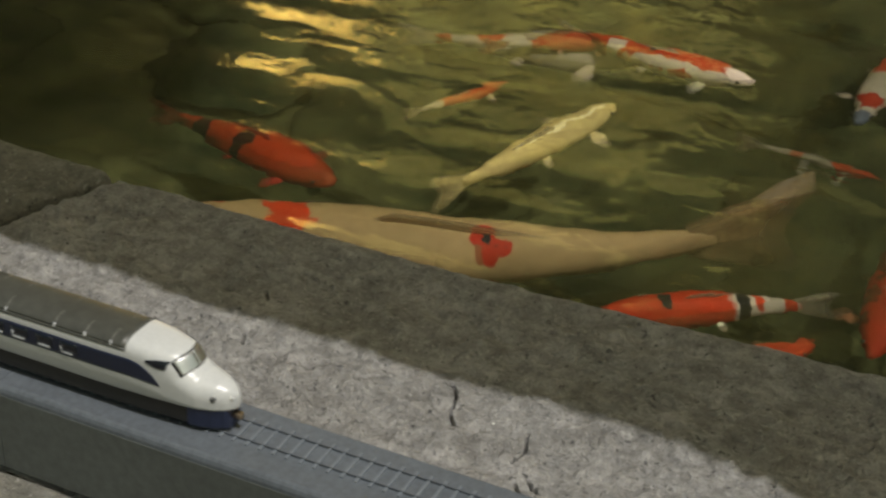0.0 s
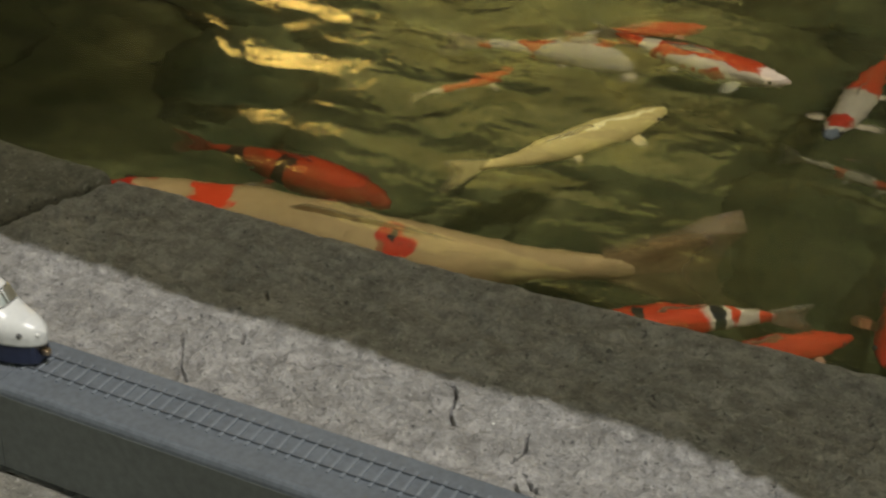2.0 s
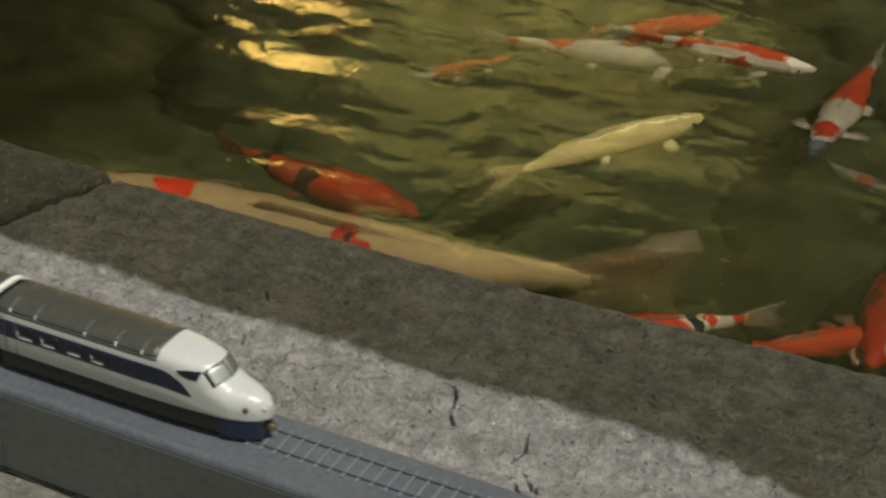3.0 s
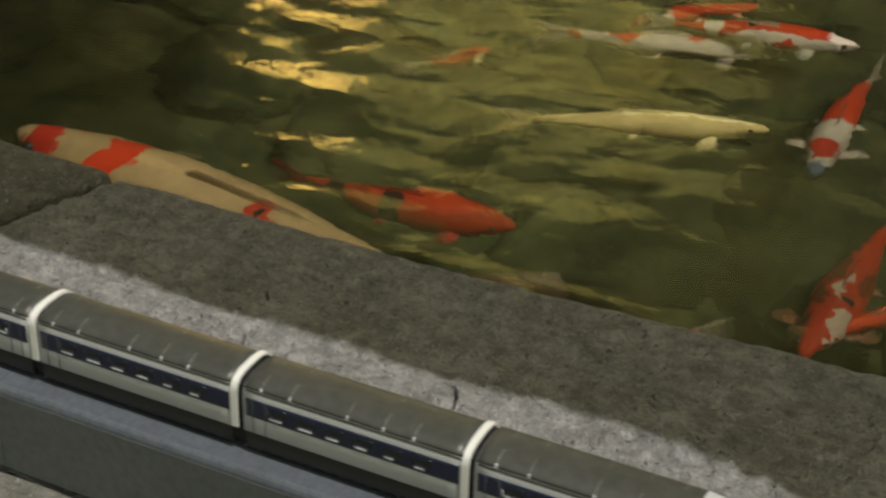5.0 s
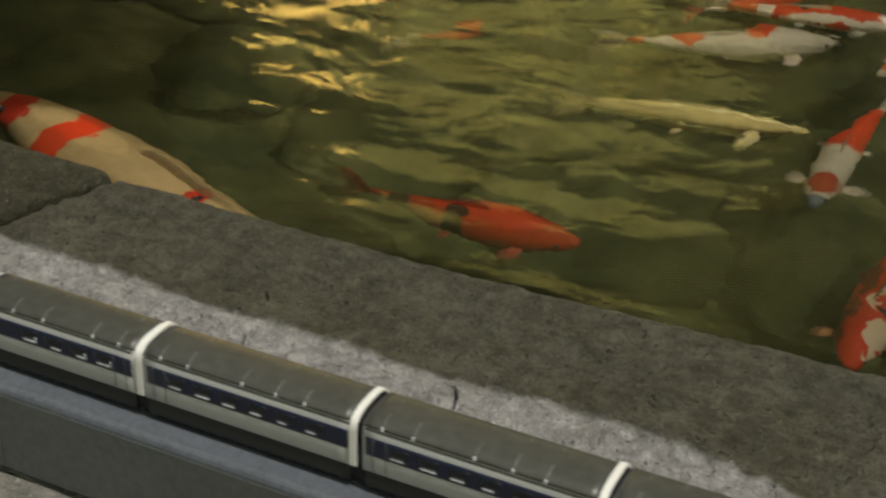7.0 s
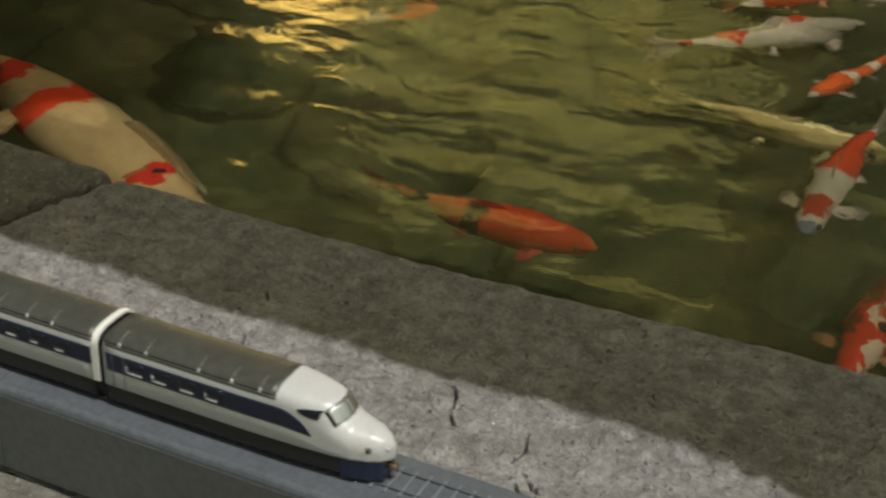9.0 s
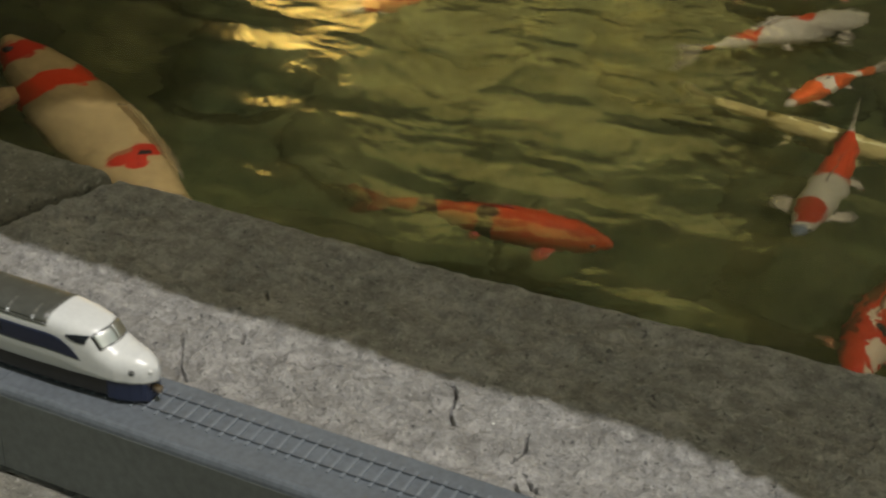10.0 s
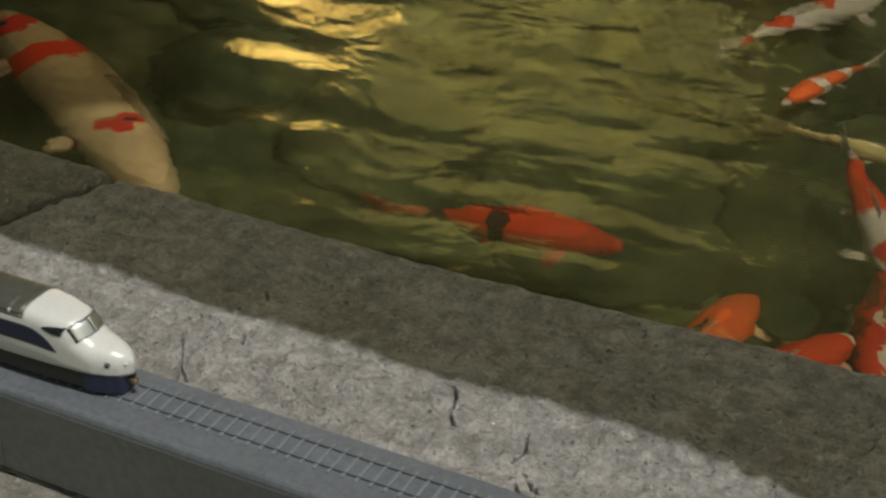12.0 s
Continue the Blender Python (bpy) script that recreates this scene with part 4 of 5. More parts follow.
# ---- what moves ----
def motions():
    # leading headlights along the track
    run = [(0, 0.1068), (0.5, 0.0626), (1.0, 0.018), (1.2, 0.0005), (1.35, -0.0105), (1.45, -0.0140), (1.52, -0.0135), (1.65, -0.0040), (1.8, 0.0095), (2.0, 0.0276), (2.5, 0.0738), (3.0, 0.1193), (3.2, 0.1375),
           (4.9, 0.2914), (5.5, 0.3452), (6.0, 0.3911), (6.1, 0.4000), (6.2, 0.4083), (6.27, 0.4085), (6.35, 0.4015), (6.5, 0.3882), (7.0, 0.3435), (7.2, 0.3256),
           (8.8, 0.1819), (9.0, 0.1643), (9.5, 0.1196), (10.0, 0.0746), (10.5, 0.0291), (10.7, 0.0110), (10.9, -0.0065), (11.0, -0.0130), (11.08, -0.0155), (11.16, -0.0120), (11.3, 0.0010), (11.5, 0.0196), (11.75, 0.0424), (12.0, 0.0647)]
    for c, back, turn in ((lead, 0.0, 0), (mid_a, 0.1819, 0), (mid_b, 0.2634, 0), (tail, 0.3617, 180)):
        walk(c, [(t, pose(x - back, 0, DECK_Z + 0.0002, 0, 0, turn)) for t, x in run])
    # the ripples drift
    walk(water, [(0, pose(-0.02, 0, WATER_Z)), (3, pose(0.035, 0.02, WATER_Z)), (6, pose(0.09, 0.0, WATER_Z)), (9, pose(0.145, 0.02, WATER_Z)), (12, pose(0.2, 0.0, WATER_Z))])

    def swim(name, rows, lean=lambda t: (0.0, 0.0, 0.0, 0.0, 0.0)):
        """Rows of seconds, place, heading and how far the tail is bent; lean(t): a roll, a drift aside, a bend and a pitch."""
        k, rear, stem, length = KOI[name]
        walk(k, [(t, pose(x + lean(t)[1], y + lean(t)[2], z, lean(t)[0], lean(t)[4], a)) for t, x, y, z, a, b in rows])
        walk(rear, [(t, pose((S0 - 0.46) * length, 0, 0, 0, 0, (b + lean(t)[3]) * 0.6)) for t, x, y, z, a, b in rows])
        walk(stem, [(t, pose((0.46 - 0.68) * length, 0, 0, 0, 0, (b + lean(t)[3]) * 0.6)) for t, x, y, z, a, b in rows])

    swim("white_koi", [
        (0, 0.005, 0.2908, -0.092, -163.7, 20.6), (0.5, -0.0054, 0.2869, -0.092, -167.8, 21.3), (1, -0.0178, 0.2858, -0.092, -169.2, 15.8), (1.5, -0.0282, 0.2855, -0.092, -173.0, 13.4),
        (2, -0.0404, 0.2805, -0.092, -173.5, 15.4), (2.5, -0.0503, 0.2725, -0.092, -175.5, 17.2), (3, -0.0609, 0.2724, -0.092, -175.7, 10.9), (3.5, -0.0741, 0.2753, -0.092, -178.1, 10.5),
        (4, -0.0874, 0.279, -0.092, -181.6, 8.1), (4.5, -0.1007, 0.2828, -0.092, -184.9, 2.3), (5, -0.1133, 0.2864, -0.092, -188.0, 2.1), (5.5, -0.1245, 0.2885, -0.092, -190.2, 5.5),
        (6, -0.1357, 0.2911, -0.092, -192.2, 4.0), (6.5, -0.1462, 0.2916, -0.092, -194.6, 7.9), (7, -0.1567, 0.2975, -0.092, -196.7, 8.2), (7.5, -0.1666, 0.3057, -0.092, -198.3, 0.7),
        (8, -0.1765, 0.3138, -0.092, -199.8, -6.1), (8.5, -0.1863, 0.3219, -0.092, -201.2, -7.4), (9, -0.1961, 0.3299, -0.092, -202.6, -11.3), (9.5, -0.2035, 0.337, -0.092, -205.1, -12.1),
        (10, -0.2148, 0.3489, -0.092, -208.3, -8.2), (10.5, -0.2226, 0.3579, -0.092, -208.7, -8.2), (11, -0.2307, 0.3656, -0.092, -209.1, -11.9), (11.5, -0.2392, 0.3742, -0.092, -208.2, -14.6),
        (12, -0.2473, 0.3805, -0.092, -209.0, -10.8),
    ], lambda t: tuple(v * max(0.0, min(1.0, (t - 4.5) / 4.5)) for v in (32.0, 0.003, -0.017, -1.0, -11.0)))
    swim("red_koi", [
        (0, -0.1047, 0.3637, -0.108, -15.0, 8.9), (0.5, -0.0977, 0.3606, -0.108, -14.1, -1.2), (1, -0.0889, 0.3605, -0.108, -13.3, -8.9), (1.5, -0.0765, 0.3585, -0.108, -9.8, 1.2),
        (2, -0.0676, 0.3521, -0.108, -6.9, 8.9), (2.5, -0.0589, 0.3459, -0.108, -4.2, -1.2), (3, -0.0483, 0.3463, -0.108, -4.0, -8.9), (3.5, -0.0347, 0.3468, -0.108, -1.2, 1.2),
        (4, -0.0211, 0.3473, -0.108, 1.7, 8.9), (4.5, -0.0075, 0.3479, -0.108, 4.9, -1.2), (5, 0.0057, 0.3488, -0.108, 7.5, -8.9), (5.5, 0.0183, 0.3501, -0.108, 8.8, 1.2),
        (6, 0.0295, 0.3501, -0.108, 7.2, 8.9), (6.5, 0.0407, 0.3501, -0.108, 5.6, -1.2), (7, 0.0442, 0.3519, -0.108, 3.8, -8.9), (7.5, 0.0468, 0.3527, -0.108, 2.9, 1.2),
        (8, 0.0495, 0.3535, -0.108, 1.9, 8.9), (8.5, 0.0521, 0.3543, -0.108, 1.0, -1.2), (9, 0.0541, 0.3558, -0.108, 0.7, -8.9), (9.5, 0.0553, 0.3583, -0.108, 1.5, 1.2),
        (10, 0.0594, 0.3595, -0.108, 5.0, 8.9), (10.5, 0.0601, 0.3638, -0.108, 11.5, -1.2), (11, 0.0651, 0.358, -0.108, 5.4, -8.9), (11.5, 0.0662, 0.3574, -0.108, 5.8, 1.2),
        (12, 0.0673, 0.3568, -0.108, 6.2, 8.9),
    ])
    swim("yellow_koi", [
        (0, 0.0445, 0.4426, -0.088, 75.0, -2.3), (0.5, 0.0513, 0.4485, -0.088, 70.9, -8.2), (1, 0.0561, 0.4523, -0.088, 69.4, 4.9), (1.5, 0.0613, 0.4556, -0.088, 65.6, 6.7),
        (2, 0.0645, 0.4561, -0.088, 63.9, -7.0), (2.5, 0.0682, 0.4568, -0.088, 64.0, -4.5), (3, 0.082, 0.4625, -0.088, 56.9, 8.4), (3.5, 0.0869, 0.4701, -0.088, 48.1, 1.9),
        (4, 0.0917, 0.4774, -0.088, 38.4, -9.0), (4.5, 0.0963, 0.4845, -0.088, 28.2, 0.9), (5, 0.1002, 0.4937, -0.088, 18.6, 8.7), (5.5, 0.1032, 0.5062, -0.096, 9.6, -3.6),
        (6, 0.1061, 0.5216, -0.104, 10.0, -7.6), (6.5, 0.109, 0.5369, -0.112, 10.4, 6.0), (7, 0.1143, 0.5428, -0.12, 9.3, 5.7), (7.5, 0.1267, 0.5511, -0.1263, 6.0, -7.8),
        (8, 0.139, 0.5593, -0.1325, 2.6, -3.3), (8.5, 0.1513, 0.5675, -0.1387, -0.8, 8.8), (9, 0.1649, 0.572, -0.145, -5.0, 0.5), (9.5, 0.1802, 0.5708, -0.1425, -10.1, -9.0),
        (10, 0.1813, 0.5688, -0.14, -11.3, 2.3), (10.5, 0.1824, 0.5668, -0.1375, -12.6, 8.2), (11, 0.1886, 0.5667, -0.135, -12.6, -4.9), (11.5, 0.1981, 0.5644, -0.1325, -12.4, -6.7),
        (12, 0.2377, 0.5504, -0.13, -10.4, 7.0),
    ], lambda t: (0.0, -0.002, 0.006, 0.0, 0.0))
    swim("red_white_koi", [
        (0, 0.0702, 0.5975, -0.1, -4.5, -8.3), (0.5, 0.0734, 0.6023, -0.1, -7.1, 2.1), (1, 0.0777, 0.6028, -0.1, -11.0, 9.0), (1.5, 0.0844, 0.6009, -0.1, -10.5, 0.8),
        (2, 0.0898, 0.6086, -0.1, -4.2, -8.7), (2.5, 0.0962, 0.6219, -0.1, -2.4, -3.5), (3, 0.0998, 0.6326, -0.1, -1.7, 7.6), (3.5, 0.1037, 0.6434, -0.1, 0.7, 5.9),
        (4, 0.1076, 0.6542, -0.1, 3.1, -5.8), (4.5, 0.1115, 0.6649, -0.1, 5.5, -7.7), (5, 0.1164, 0.6781, -0.1, 8.0, 3.4), (5.5, 0.1228, 0.6948, -0.1, 10.5, 8.8),
        (6, 0.128, 0.7048, -0.1, 10.8, -0.7), (6.5, 0.1333, 0.7148, -0.1, 11.1, -9.0), (7, 0.1398, 0.7284, -0.1, 9.5, -2.1), (7.5, 0.1484, 0.7438, -0.1, 10.8, 8.3),
        (8, 0.157, 0.7592, -0.1, 12.2, 4.7), (8.5, 0.1657, 0.7745, -0.1, 13.5, -6.8), (9, 0.1741, 0.7915, -0.1, 14.2, -6.9), (9.5, 0.1821, 0.8108, -0.1, 14.0, 4.7),
        (10, 0.1901, 0.8302, -0.1, 13.8, 8.3), (10.5, 0.1981, 0.8496, -0.1, 13.7, -2.1), (11, 0.2061, 0.8689, -0.1, 13.5, -9.0), (11.5, 0.2141, 0.8883, -0.1, 13.4, -0.8),
        (12, 0.2221, 0.9077, -0.1, 13.2, 8.7),
    ])
    swim("patched_koi", [
        (0, -0.0217, 0.61, -0.135, 10.2, 4.4), (0.5, -0.0145, 0.6126, -0.135, 11.5, 7.8), (1, -0.0073, 0.6151, -0.135, 12.8, -4.4), (1.5, -0.0001, 0.6177, -0.135, 14.1, -7.8),
        (2, 0.0071, 0.6202, -0.135, 15.4, 4.4), (2.5, 0.0142, 0.6228, -0.135, 16.7, 7.8), (3, 0.0229, 0.6317, -0.135, 17.4, -4.4), (3.5, 0.0316, 0.6406, -0.135, 18.1, -7.8),
        (4, 0.0403, 0.6494, -0.135, 18.7, 4.4), (4.5, 0.0489, 0.6583, -0.135, 19.4, 7.8), (5, 0.0585, 0.6647, -0.135, 19.0, -4.4), (5.5, 0.0694, 0.6676, -0.135, 17.0, -7.8),
        (6, 0.0762, 0.6728, -0.135, 18.9, 4.4), (6.5, 0.0829, 0.678, -0.135, 20.9, 7.8), (7, 0.0949, 0.6908, -0.135, 29.5, -4.4), (7.5, 0.0996, 0.6989, -0.135, 35.0, -7.8),
        (8, 0.1044, 0.7069, -0.135, 39.8, 4.4), (8.5, 0.1091, 0.7147, -0.135, 44.0, 7.8), (9, 0.1132, 0.7226, -0.135, 47.5, -4.4), (9.5, 0.1162, 0.7306, -0.135, 50.5, -7.8),
        (10, 0.1175, 0.7337, -0.135, 52.2, 4.4), (10.5, 0.1188, 0.7367, -0.135, 53.9, 7.8), (11, 0.1211, 0.7474, -0.135, 56.3, -4.4), (11.5, 0.1235, 0.758, -0.135, 58.6, -7.8),
        (12, 0.1258, 0.7685, -0.135, 60.7, 4.4),
    ])
    swim("scarlet_koi", [
        (0, -0.0061, 0.609, -0.11, 29.2, 7.2), (0.5, 0.0055, 0.6207, -0.11, 31.6, -6.5), (1, 0.0171, 0.6323, -0.11, 34.0, -5.2), (1.5, 0.0287, 0.644, -0.11, 36.5, 8.1),
        (2, 0.0329, 0.655, -0.11, 38.4, 2.6), (2.5, 0.0371, 0.666, -0.11, 40.2, -8.9), (3, 0.0409, 0.6746, -0.11, 40.9, 0.2), (3.5, 0.0447, 0.6832, -0.11, 41.6, 8.9),
        (4, 0.0485, 0.6918, -0.11, 42.3, -2.9), (4.5, 0.0523, 0.7004, -0.11, 42.9, -7.9), (5, 0.0574, 0.7102, -0.11, 43.0, 5.4), (5.5, 0.0643, 0.7218, -0.11, 42.1, 6.3),
        (6, 0.0707, 0.7289, -0.11, 43.0, -7.4), (6.5, 0.0771, 0.7359, -0.11, 43.8, -3.9), (7, 0.0835, 0.7429, -0.11, 44.7, 8.6), (7.5, 0.0889, 0.7487, -0.11, 44.5, 1.3),
        (8, 0.0943, 0.7545, -0.11, 44.3, -9.0), (8.5, 0.0997, 0.7603, -0.11, 44.1, 1.6), (9, 0.1051, 0.766, -0.11, 43.9, 8.5), (9.5, 0.1105, 0.7718, -0.11, 43.7, -4.2),
        (10, 0.1153, 0.7852, -0.11, 44.0, -7.2), (10.5, 0.12, 0.7985, -0.11, 44.2, 6.5), (11, 0.1248, 0.8119, -0.11, 44.4, 5.2), (11.5, 0.1295, 0.8252, -0.11, 44.6, -8.1),
        (12, 0.1343, 0.8386, -0.11, 44.9, -2.6),
    ])
    swim("masked_koi", [
        (0, 0.1963, 0.6454, -0.115, -91.3, -6.3), (0.5, 0.1952, 0.6402, -0.115, -91.1, -7.3), (1, 0.1933, 0.6307, -0.115, -91.2, 4.0), (1.5, 0.1919, 0.6169, -0.115, -92.0, 8.6),
        (2, 0.1866, 0.6091, -0.115, -92.3, -1.3), (2.5, 0.1829, 0.6001, -0.115, -91.9, -9.0), (3, 0.1808, 0.5891, -0.115, -90.7, -1.5), (3.5, 0.1817, 0.583, -0.115, -89.7, 8.5),
        (4, 0.1826, 0.5769, -0.115, -88.7, 4.2), (4.5, 0.1835, 0.5708, -0.115, -87.8, -7.2), (5, 0.1844, 0.5628, -0.115, -87.2, -6.4), (5.5, 0.1853, 0.5521, -0.115, -86.8, 5.2),
        (6, 0.1881, 0.54, -0.115, -86.9, 8.1), (6.5, 0.191, 0.5278, -0.115, -87.0, -2.7), (7, 0.1966, 0.5219, -0.115, -88.9, -8.9), (7.5, 0.1977, 0.5144, -0.115, -88.7, -0.1),
        (8, 0.1989, 0.507, -0.115, -88.5, 8.9), (8.5, 0.2001, 0.4995, -0.115, -88.3, 2.9), (9, 0.2007, 0.492, -0.115, -88.7, -8.0), (9.5, 0.2004, 0.4845, -0.115, -89.8, -5.4),
        (10, 0.1994, 0.4856, -0.115, -90.5, 6.3), (10.5, 0.2104, 0.4755, -0.115, -81.7, 7.3), (11, 0.212, 0.4721, -0.115, -71.3, -4.0), (11.5, 0.2228, 0.4692, -0.115, -69.3, -8.6),
        (12, 0.2378, 0.4565, -0.115, -65.7, 1.3),
    ])
    swim("calico_koi", [
        (0, 0.1701, 0.3138, -0.1, -145.7, -5.6), (0.5, 0.1687, 0.3104, -0.1, -145.1, 7.1), (1, 0.1674, 0.307, -0.1, -144.5, 5.6), (1.5, 0.166, 0.3037, -0.1, -143.9, -7.1),
        (2, 0.1625, 0.296, -0.1, -143.9, -5.6), (2.5, 0.159, 0.2884, -0.1, -143.9, 7.1), (3, 0.1561, 0.282, -0.1, -144.0, 5.6), (3.5, 0.1516, 0.2762, -0.1, -144.6, -7.1),
        (4, 0.1461, 0.271, -0.1, -145.6, -5.6), (4.5, 0.1406, 0.2658, -0.1, -146.6, 7.1), (5, 0.1348, 0.2603, -0.1, -147.4, 5.6), (5.5, 0.1286, 0.2545, -0.1, -148.0, -7.1),
        (6, 0.1234, 0.2505, -0.1, -148.4, -5.6), (6.5, 0.1181, 0.2464, -0.1, -148.7, 7.1), (7, 0.1128, 0.2424, -0.1, -149.1, 5.6), (7.5, 0.1078, 0.2401, -0.1, -149.5, -7.1),
        (8, 0.1028, 0.2379, -0.1, -149.9, -5.6), (8.5, 0.0977, 0.2357, -0.1, -150.3, 7.1), (9, 0.0927, 0.2334, -0.1, -150.7, 5.6), (9.5, 0.0876, 0.2312, -0.1, -151.1, -7.1),
        (10, 0.0826, 0.229, -0.1, -151.5, -5.6), (10.5, 0.0776, 0.2267, -0.1, -151.9, 7.1), (11, 0.0725, 0.2245, -0.1, -152.3, 5.6), (11.5, 0.0675, 0.2223, -0.1, -152.7, -7.1),
        (12, 0.0625, 0.22, -0.1, -153.1, -5.6),
    ])
    swim("crimson_koi", [
        (0, 0.2606, 0.3917, -0.12, -86.8, 7.7), (0.5, 0.2676, 0.3919, -0.12, -88.3, 3.3), (1, 0.2779, 0.3965, -0.12, -89.7, -8.8), (1.5, 0.274, 0.394, -0.12, -89.5, -0.6),
        (2, 0.2702, 0.3914, -0.12, -89.2, 9.0), (2.5, 0.2663, 0.3889, -0.12, -89.0, -2.2), (3, 0.2625, 0.3863, -0.12, -88.7, -8.3), (3.5, 0.2547, 0.3835, -0.12, -89.3, 4.8),
        (4, 0.2469, 0.3807, -0.12, -89.8, 6.8), (4.5, 0.2392, 0.3778, -0.12, -90.3, -6.9), (5, 0.2355, 0.3764, -0.12, -91.1, -4.6), (5.5, 0.2377, 0.377, -0.12, -92.0, 8.4),
        (6, 0.2414, 0.3733, -0.12, -91.0, 2.0), (6.5, 0.2451, 0.3696, -0.12, -90.1, -9.0), (7, 0.2544, 0.374, -0.12, -88.8, 0.8), (7.5, 0.2553, 0.3707, -0.12, -90.0, 8.7),
        (8, 0.2564, 0.3673, -0.12, -91.4, -3.5), (8.5, 0.258, 0.3638, -0.12, -93.2, -7.6), (9, 0.259, 0.3616, -0.12, -93.9, 5.9), (9.5, 0.2584, 0.3611, -0.12, -92.2, 5.8),
        (10, 0.2585, 0.361, -0.12, -90.3, -7.7), (10.5, 0.259, 0.3608, -0.12, -88.7, -3.3), (11, 0.2567, 0.3612, -0.12, -85.3, 8.8), (11.5, 0.2584, 0.3604, -0.12, -83.5, 0.6),
        (12, 0.2602, 0.3594, -0.12, -81.8, -9.0),
    ])
    swim("orange_koi", [
        (0, 0.207, 0.305, -0.12, 41.3, 3.6), (0.5, 0.2091, 0.3084, -0.12, 40.7, -7.6), (1, 0.2111, 0.3118, -0.12, 40.1, -5.9), (1.5, 0.2132, 0.3152, -0.12, 39.4, 5.7),
        (2, 0.2213, 0.3217, -0.12, 41.1, 7.7), (2.5, 0.2294, 0.3282, -0.12, 42.6, -3.3), (3, 0.2359, 0.3338, -0.12, 43.5, -8.8), (3.5, 0.2444, 0.3453, -0.12, 46.3, 0.6),
        (4, 0.2529, 0.3569, -0.12, 49.0, 9.0), (4.5, 0.2613, 0.3686, -0.12, 51.7, 2.2), (5, 0.27, 0.3812, -0.12, 53.6, -8.3), (5.5, 0.2789, 0.3953, -0.12, 54.8, -4.8),
        (6, 0.2877, 0.4094, -0.12, 55.8, 6.8), (6.5, 0.2966, 0.4236, -0.12, 56.8, 6.9), (7, 0.3054, 0.4377, -0.12, 57.7, -4.6), (7.5, 0.3092, 0.4432, -0.12, 57.7, -8.4),
        (8, 0.313, 0.4486, -0.12, 57.7, 2.0), (8.5, 0.3168, 0.4541, -0.12, 57.7, 9.0), (9, 0.3206, 0.4595, -0.12, 57.7, 0.8), (9.5, 0.3244, 0.465, -0.12, 57.7, -8.7),
        (10, 0.3283, 0.4704, -0.12, 57.7, -3.6), (10.5, 0.3321, 0.4759, -0.12, 57.7, 7.6), (11, 0.3359, 0.4813, -0.12, 57.7, 5.9), (11.5, 0.3397, 0.4868, -0.12, 57.7, -5.7),
        (12, 0.3435, 0.4922, -0.12, 57.7, -7.7),
    ])
    swim("small_koi", [
        (0, 0.3173, 0.8201, -0.1, -114.1, -8.7), (0.5, 0.3095, 0.8105, -0.1, -114.1, -2.5), (1, 0.3017, 0.8008, -0.1, -114.0, 8.7), (1.5, 0.2939, 0.7912, -0.1, -113.9, 2.5),
        (2, 0.2861, 0.7816, -0.1, -113.8, -8.7), (2.5, 0.2783, 0.7719, -0.1, -113.7, -2.5), (3, 0.2706, 0.7623, -0.1, -113.6, 8.7), (3.5, 0.2628, 0.7527, -0.1, -113.6, 2.5),
        (4, 0.255, 0.743, -0.1, -113.5, -8.7), (4.5, 0.2472, 0.7334, -0.1, -113.4, -2.5), (5, 0.2394, 0.7238, -0.1, -113.3, 8.7), (5.5, 0.2316, 0.7141, -0.1, -113.2, 2.5),
        (6, 0.2238, 0.7045, -0.1, -113.1, -8.7), (6.5, 0.216, 0.6949, -0.1, -113.0, -2.5), (7, 0.2082, 0.6853, -0.1, -112.9, 8.7), (7.5, 0.2, 0.6712, -0.1, -112.4, 2.5),
        (8, 0.1917, 0.6571, -0.1, -112.0, -8.7), (8.5, 0.1835, 0.643, -0.1, -111.5, -2.5), (9, 0.1751, 0.6288, -0.1, -111.9, 8.7), (9.5, 0.1664, 0.6142, -0.1, -113.6, 2.5),
        (10, 0.1646, 0.6092, -0.1, -110.2, -8.7), (10.5, 0.1634, 0.6004, -0.1, -106.0, -2.5), (11, 0.1632, 0.5996, -0.1, -105.0, 8.7), (11.5, 0.1615, 0.6041, -0.1, -106.1, 2.5),
        (12, 0.1597, 0.6086, -0.1, -107.1, -8.7),
    ])
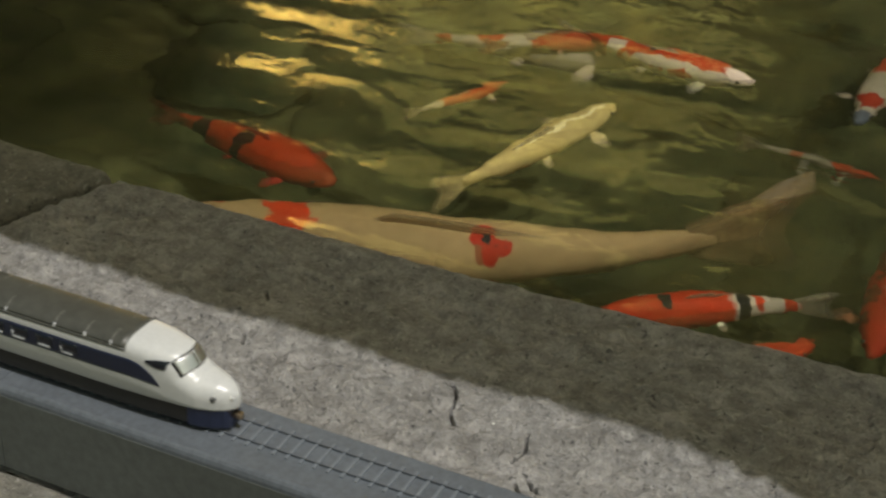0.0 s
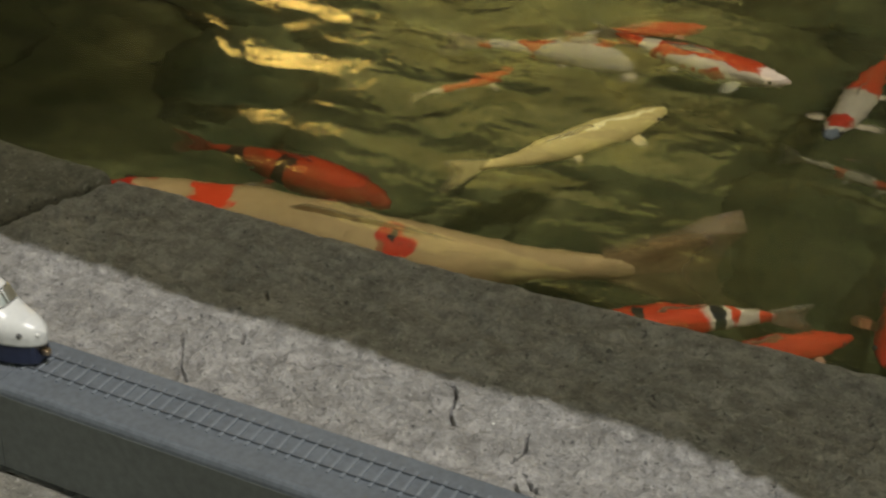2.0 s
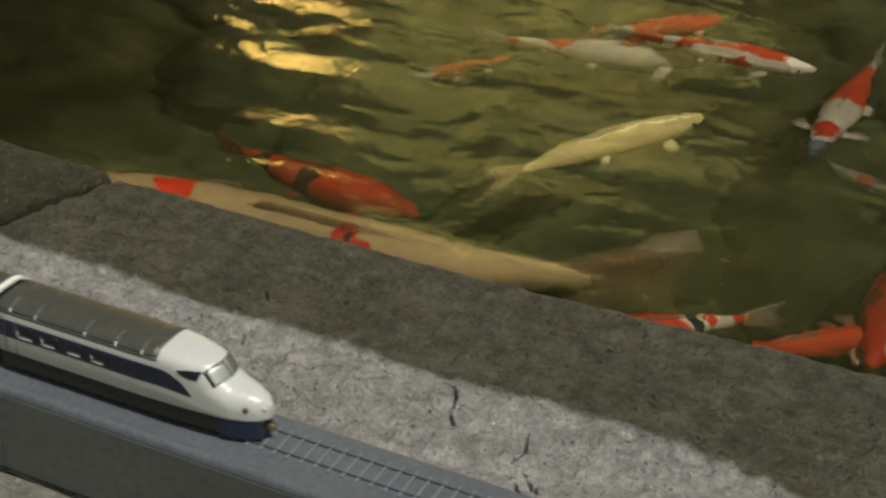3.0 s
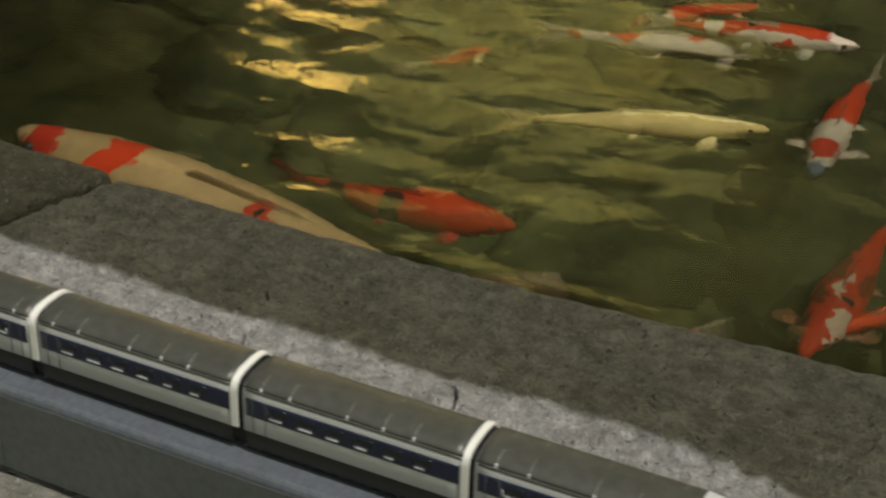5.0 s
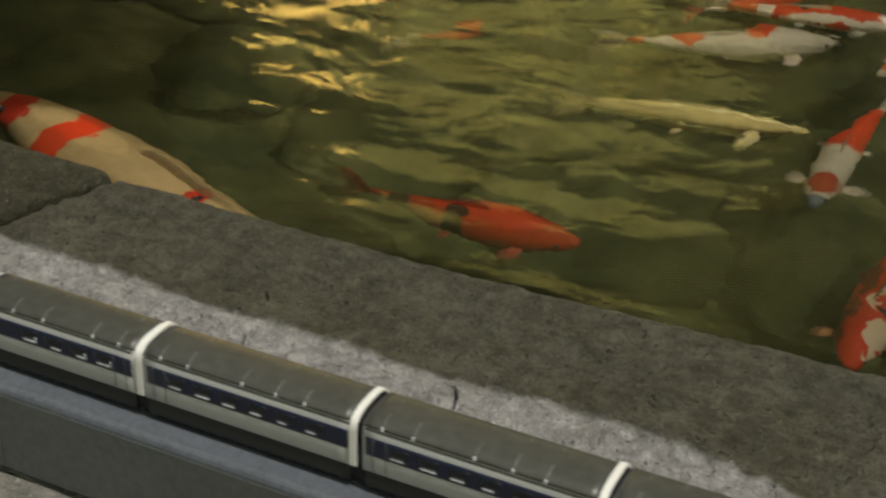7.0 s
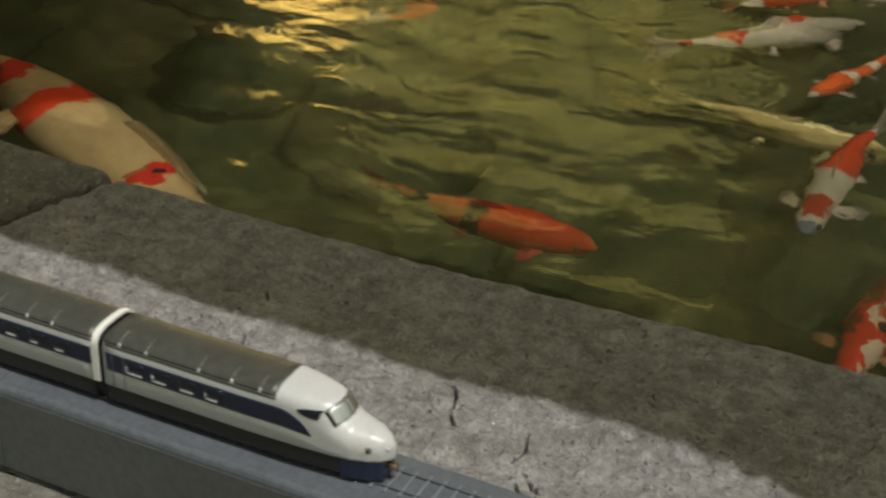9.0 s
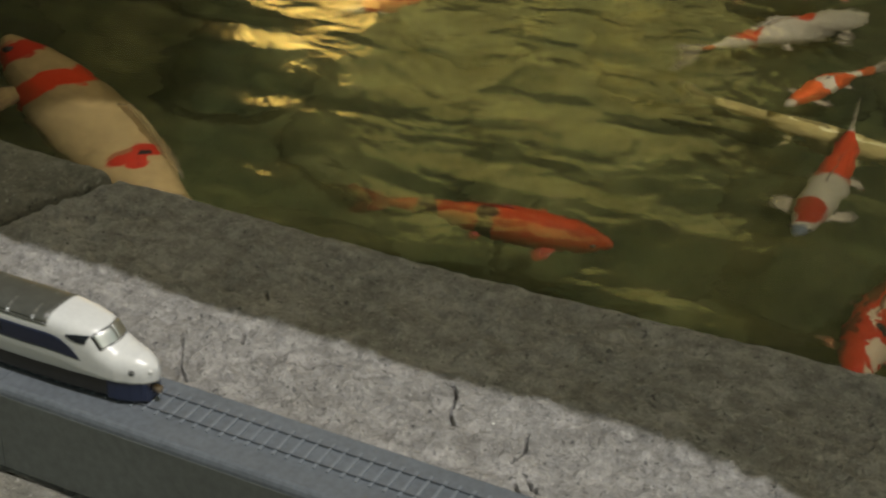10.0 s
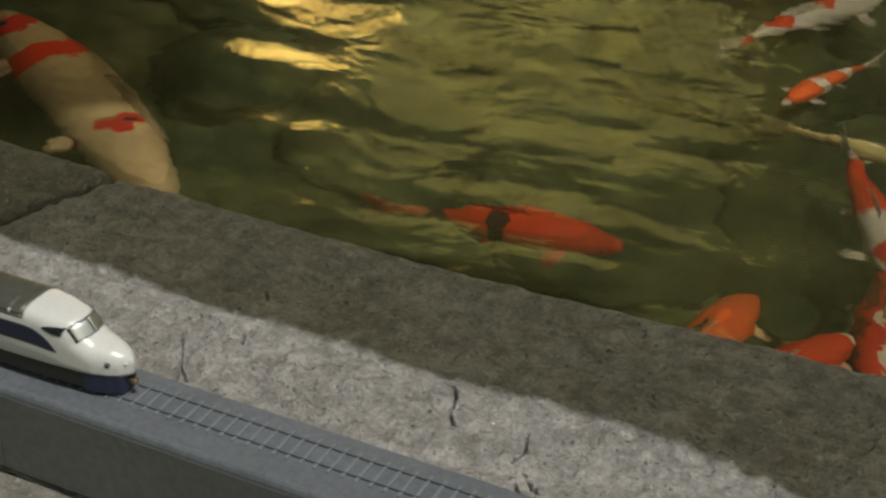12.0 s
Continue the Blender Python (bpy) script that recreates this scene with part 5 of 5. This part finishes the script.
    swim("little_orange_koi", [
        (0, -0.0405, 0.5065, -0.12, 65.3, -1.3), (0.5, -0.0405, 0.5087, -0.12, 64.3, 9.0), (1, -0.0405, 0.5109, -0.12, 63.2, -1.5), (1.5, -0.0406, 0.5131, -0.12, 62.0, -8.5),
        (2, -0.0533, 0.5375, -0.136, 58.0, 4.1), (2.5, -0.066, 0.5621, -0.152, 53.9, 7.2), (3, -0.0787, 0.5869, -0.168, 49.7, -6.4), (3.5, -0.0853, 0.5955, -0.184, 50.9, -5.2),
        (4, -0.0918, 0.6042, -0.2, 51.9, 8.0), (4.5, -0.0984, 0.6129, -0.2, 53.0, 2.7), (5, -0.105, 0.6217, -0.2, 53.9, -8.9), (5.5, -0.1116, 0.6304, -0.2, 54.9, 0.1),
        (6, -0.1182, 0.6392, -0.2, 55.7, 8.9), (6.5, -0.1248, 0.648, -0.2, 56.6, -2.8), (7, -0.1315, 0.6568, -0.2, 57.3, -8.0), (7.5, -0.1416, 0.6616, -0.2, 56.6, 5.3),
        (8, -0.1518, 0.6665, -0.2, 55.8, 6.3), (8.5, -0.1619, 0.6714, -0.2, 55.0, -7.3), (9, -0.1721, 0.6763, -0.2, 54.3, -4.0), (9.5, -0.1822, 0.6812, -0.2, 53.5, 8.6),
        (10, -0.1923, 0.6861, -0.2, 52.8, 1.3), (10.5, -0.2024, 0.691, -0.2, 52.0, -9.0), (11, -0.2125, 0.6959, -0.2, 51.3, 1.5), (11.5, -0.2226, 0.7009, -0.2, 50.6, 8.5),
        (12, -0.2327, 0.7058, -0.2, 49.8, -4.1),
    ])
    swim("pale_koi", [
        (0, 0.187, 0.5469, -0.15, -9.5, 9.0), (0.5, 0.1938, 0.5468, -0.15, -10.7, 1.6), (1, 0.2007, 0.5467, -0.15, -12.0, -8.5), (1.5, 0.2075, 0.5466, -0.15, -13.3, -4.2),
        (2, 0.2158, 0.5433, -0.15, -14.3, 7.2), (2.5, 0.2241, 0.5399, -0.15, -15.3, 6.5), (3, 0.2324, 0.5366, -0.15, -16.3, -5.1), (3.5, 0.2444, 0.5332, -0.15, -16.3, -8.1),
        (4, 0.2563, 0.5298, -0.15, -16.3, 2.6), (4.5, 0.2683, 0.5264, -0.15, -16.4, 8.9), (5, 0.2772, 0.5244, -0.15, -16.3, 0.2), (5.5, 0.2817, 0.5245, -0.15, -16.0, -8.9),
        (6, 0.2862, 0.5245, -0.15, -15.8, -3.0), (6.5, 0.2907, 0.5246, -0.15, -15.5, 7.9), (7, 0.2951, 0.5246, -0.15, -15.2, 5.4), (7.5, 0.2996, 0.5247, -0.15, -15.0, -6.2),
        (8, 0.3041, 0.5247, -0.15, -14.7, -7.4), (8.5, 0.3085, 0.5248, -0.15, -14.4, 3.9), (9, 0.313, 0.5248, -0.15, -14.1, 8.6), (9.5, 0.3175, 0.5249, -0.15, -13.8, -1.2),
        (10, 0.322, 0.5249, -0.15, -13.5, -9.0), (10.5, 0.3264, 0.525, -0.15, -13.2, -1.6), (11, 0.3309, 0.525, -0.15, -12.9, 8.5), (11.5, 0.3354, 0.5251, -0.15, -12.6, 4.2),
        (12, 0.3399, 0.5251, -0.15, -12.3, -7.2),
    ])
    swim("tangerine_koi", [
        (0, 0.1665, 0.1841, -0.11, 83.8, -1.0), (0.5, 0.1669, 0.1851, -0.11, 83.7, -8.9), (1, 0.1672, 0.1861, -0.11, 83.5, 1.0), (1.5, 0.1676, 0.1871, -0.11, 83.4, 8.9),
        (2, 0.168, 0.1881, -0.11, 83.3, -1.0), (2.5, 0.1684, 0.1891, -0.11, 83.2, -8.9), (3, 0.1688, 0.1901, -0.11, 83.0, 1.0), (3.5, 0.1691, 0.1911, -0.11, 82.9, 8.9),
        (4, 0.1695, 0.1922, -0.11, 82.8, -1.0), (4.5, 0.1699, 0.1932, -0.11, 82.6, -8.9), (5, 0.1703, 0.1942, -0.11, 82.5, 1.0), (5.5, 0.1707, 0.1952, -0.11, 82.4, 8.9),
        (6, 0.1711, 0.1962, -0.11, 82.3, -1.0), (6.5, 0.1714, 0.1972, -0.11, 82.2, -8.9), (7, 0.1718, 0.1982, -0.11, 82.0, 1.0), (7.5, 0.1722, 0.1992, -0.11, 81.9, 8.9),
        (8, 0.1726, 0.2002, -0.11, 81.8, -1.0), (8.5, 0.173, 0.2012, -0.11, 81.7, -8.9), (9, 0.1734, 0.2022, -0.11, 81.6, 1.0), (9.5, 0.1738, 0.2032, -0.11, 81.4, 8.9),
        (10, 0.1742, 0.2042, -0.11, 81.3, -1.0), (10.5, 0.1773, 0.2318, -0.11, 81.4, -8.9), (11, 0.1803, 0.2672, -0.11, 81.9, 1.0), (11.5, 0.1869, 0.2971, -0.11, 79.4, 8.9),
        (12, 0.1906, 0.3105, -0.11, 80.8, -1.0),
    ])
    swim("ruddy_koi", [
        (0, 0.2053, 0.1998, -0.11, 62.7, -8.7), (0.5, 0.2058, 0.2008, -0.11, 62.9, 3.5), (1, 0.2062, 0.2019, -0.11, 63.1, 7.7), (1.5, 0.2067, 0.203, -0.11, 63.3, -5.9),
        (2, 0.2071, 0.204, -0.11, 63.5, -5.8), (2.5, 0.2075, 0.2051, -0.11, 63.7, 7.7), (3, 0.208, 0.2062, -0.11, 63.9, 3.4), (3.5, 0.2084, 0.2072, -0.11, 64.1, -8.8),
        (4, 0.2089, 0.2083, -0.11, 64.3, -0.7), (4.5, 0.2093, 0.2094, -0.11, 64.5, 9.0), (5, 0.2098, 0.2105, -0.11, 64.7, -2.1), (5.5, 0.2102, 0.2115, -0.11, 64.9, -8.3),
        (6, 0.2106, 0.2126, -0.11, 65.1, 4.7), (6.5, 0.2111, 0.2137, -0.11, 65.3, 6.8), (7, 0.2115, 0.2148, -0.11, 65.5, -6.9), (7.5, 0.212, 0.2159, -0.11, 65.6, -4.7),
        (8, 0.2124, 0.2169, -0.11, 65.8, 8.3), (8.5, 0.2128, 0.218, -0.11, 66.0, 2.1), (9, 0.2133, 0.2191, -0.11, 66.2, -9.0), (9.5, 0.2137, 0.2202, -0.11, 66.3, 0.7),
        (10, 0.2141, 0.2213, -0.11, 66.5, 8.7), (10.5, 0.221, 0.2448, -0.11, 66.7, -3.5), (11, 0.2253, 0.2662, -0.11, 65.1, -7.7), (11.5, 0.2311, 0.2887, -0.11, 66.0, 5.9),
        (12, 0.2349, 0.3019, -0.11, 66.1, 5.8),
    ])


motions()
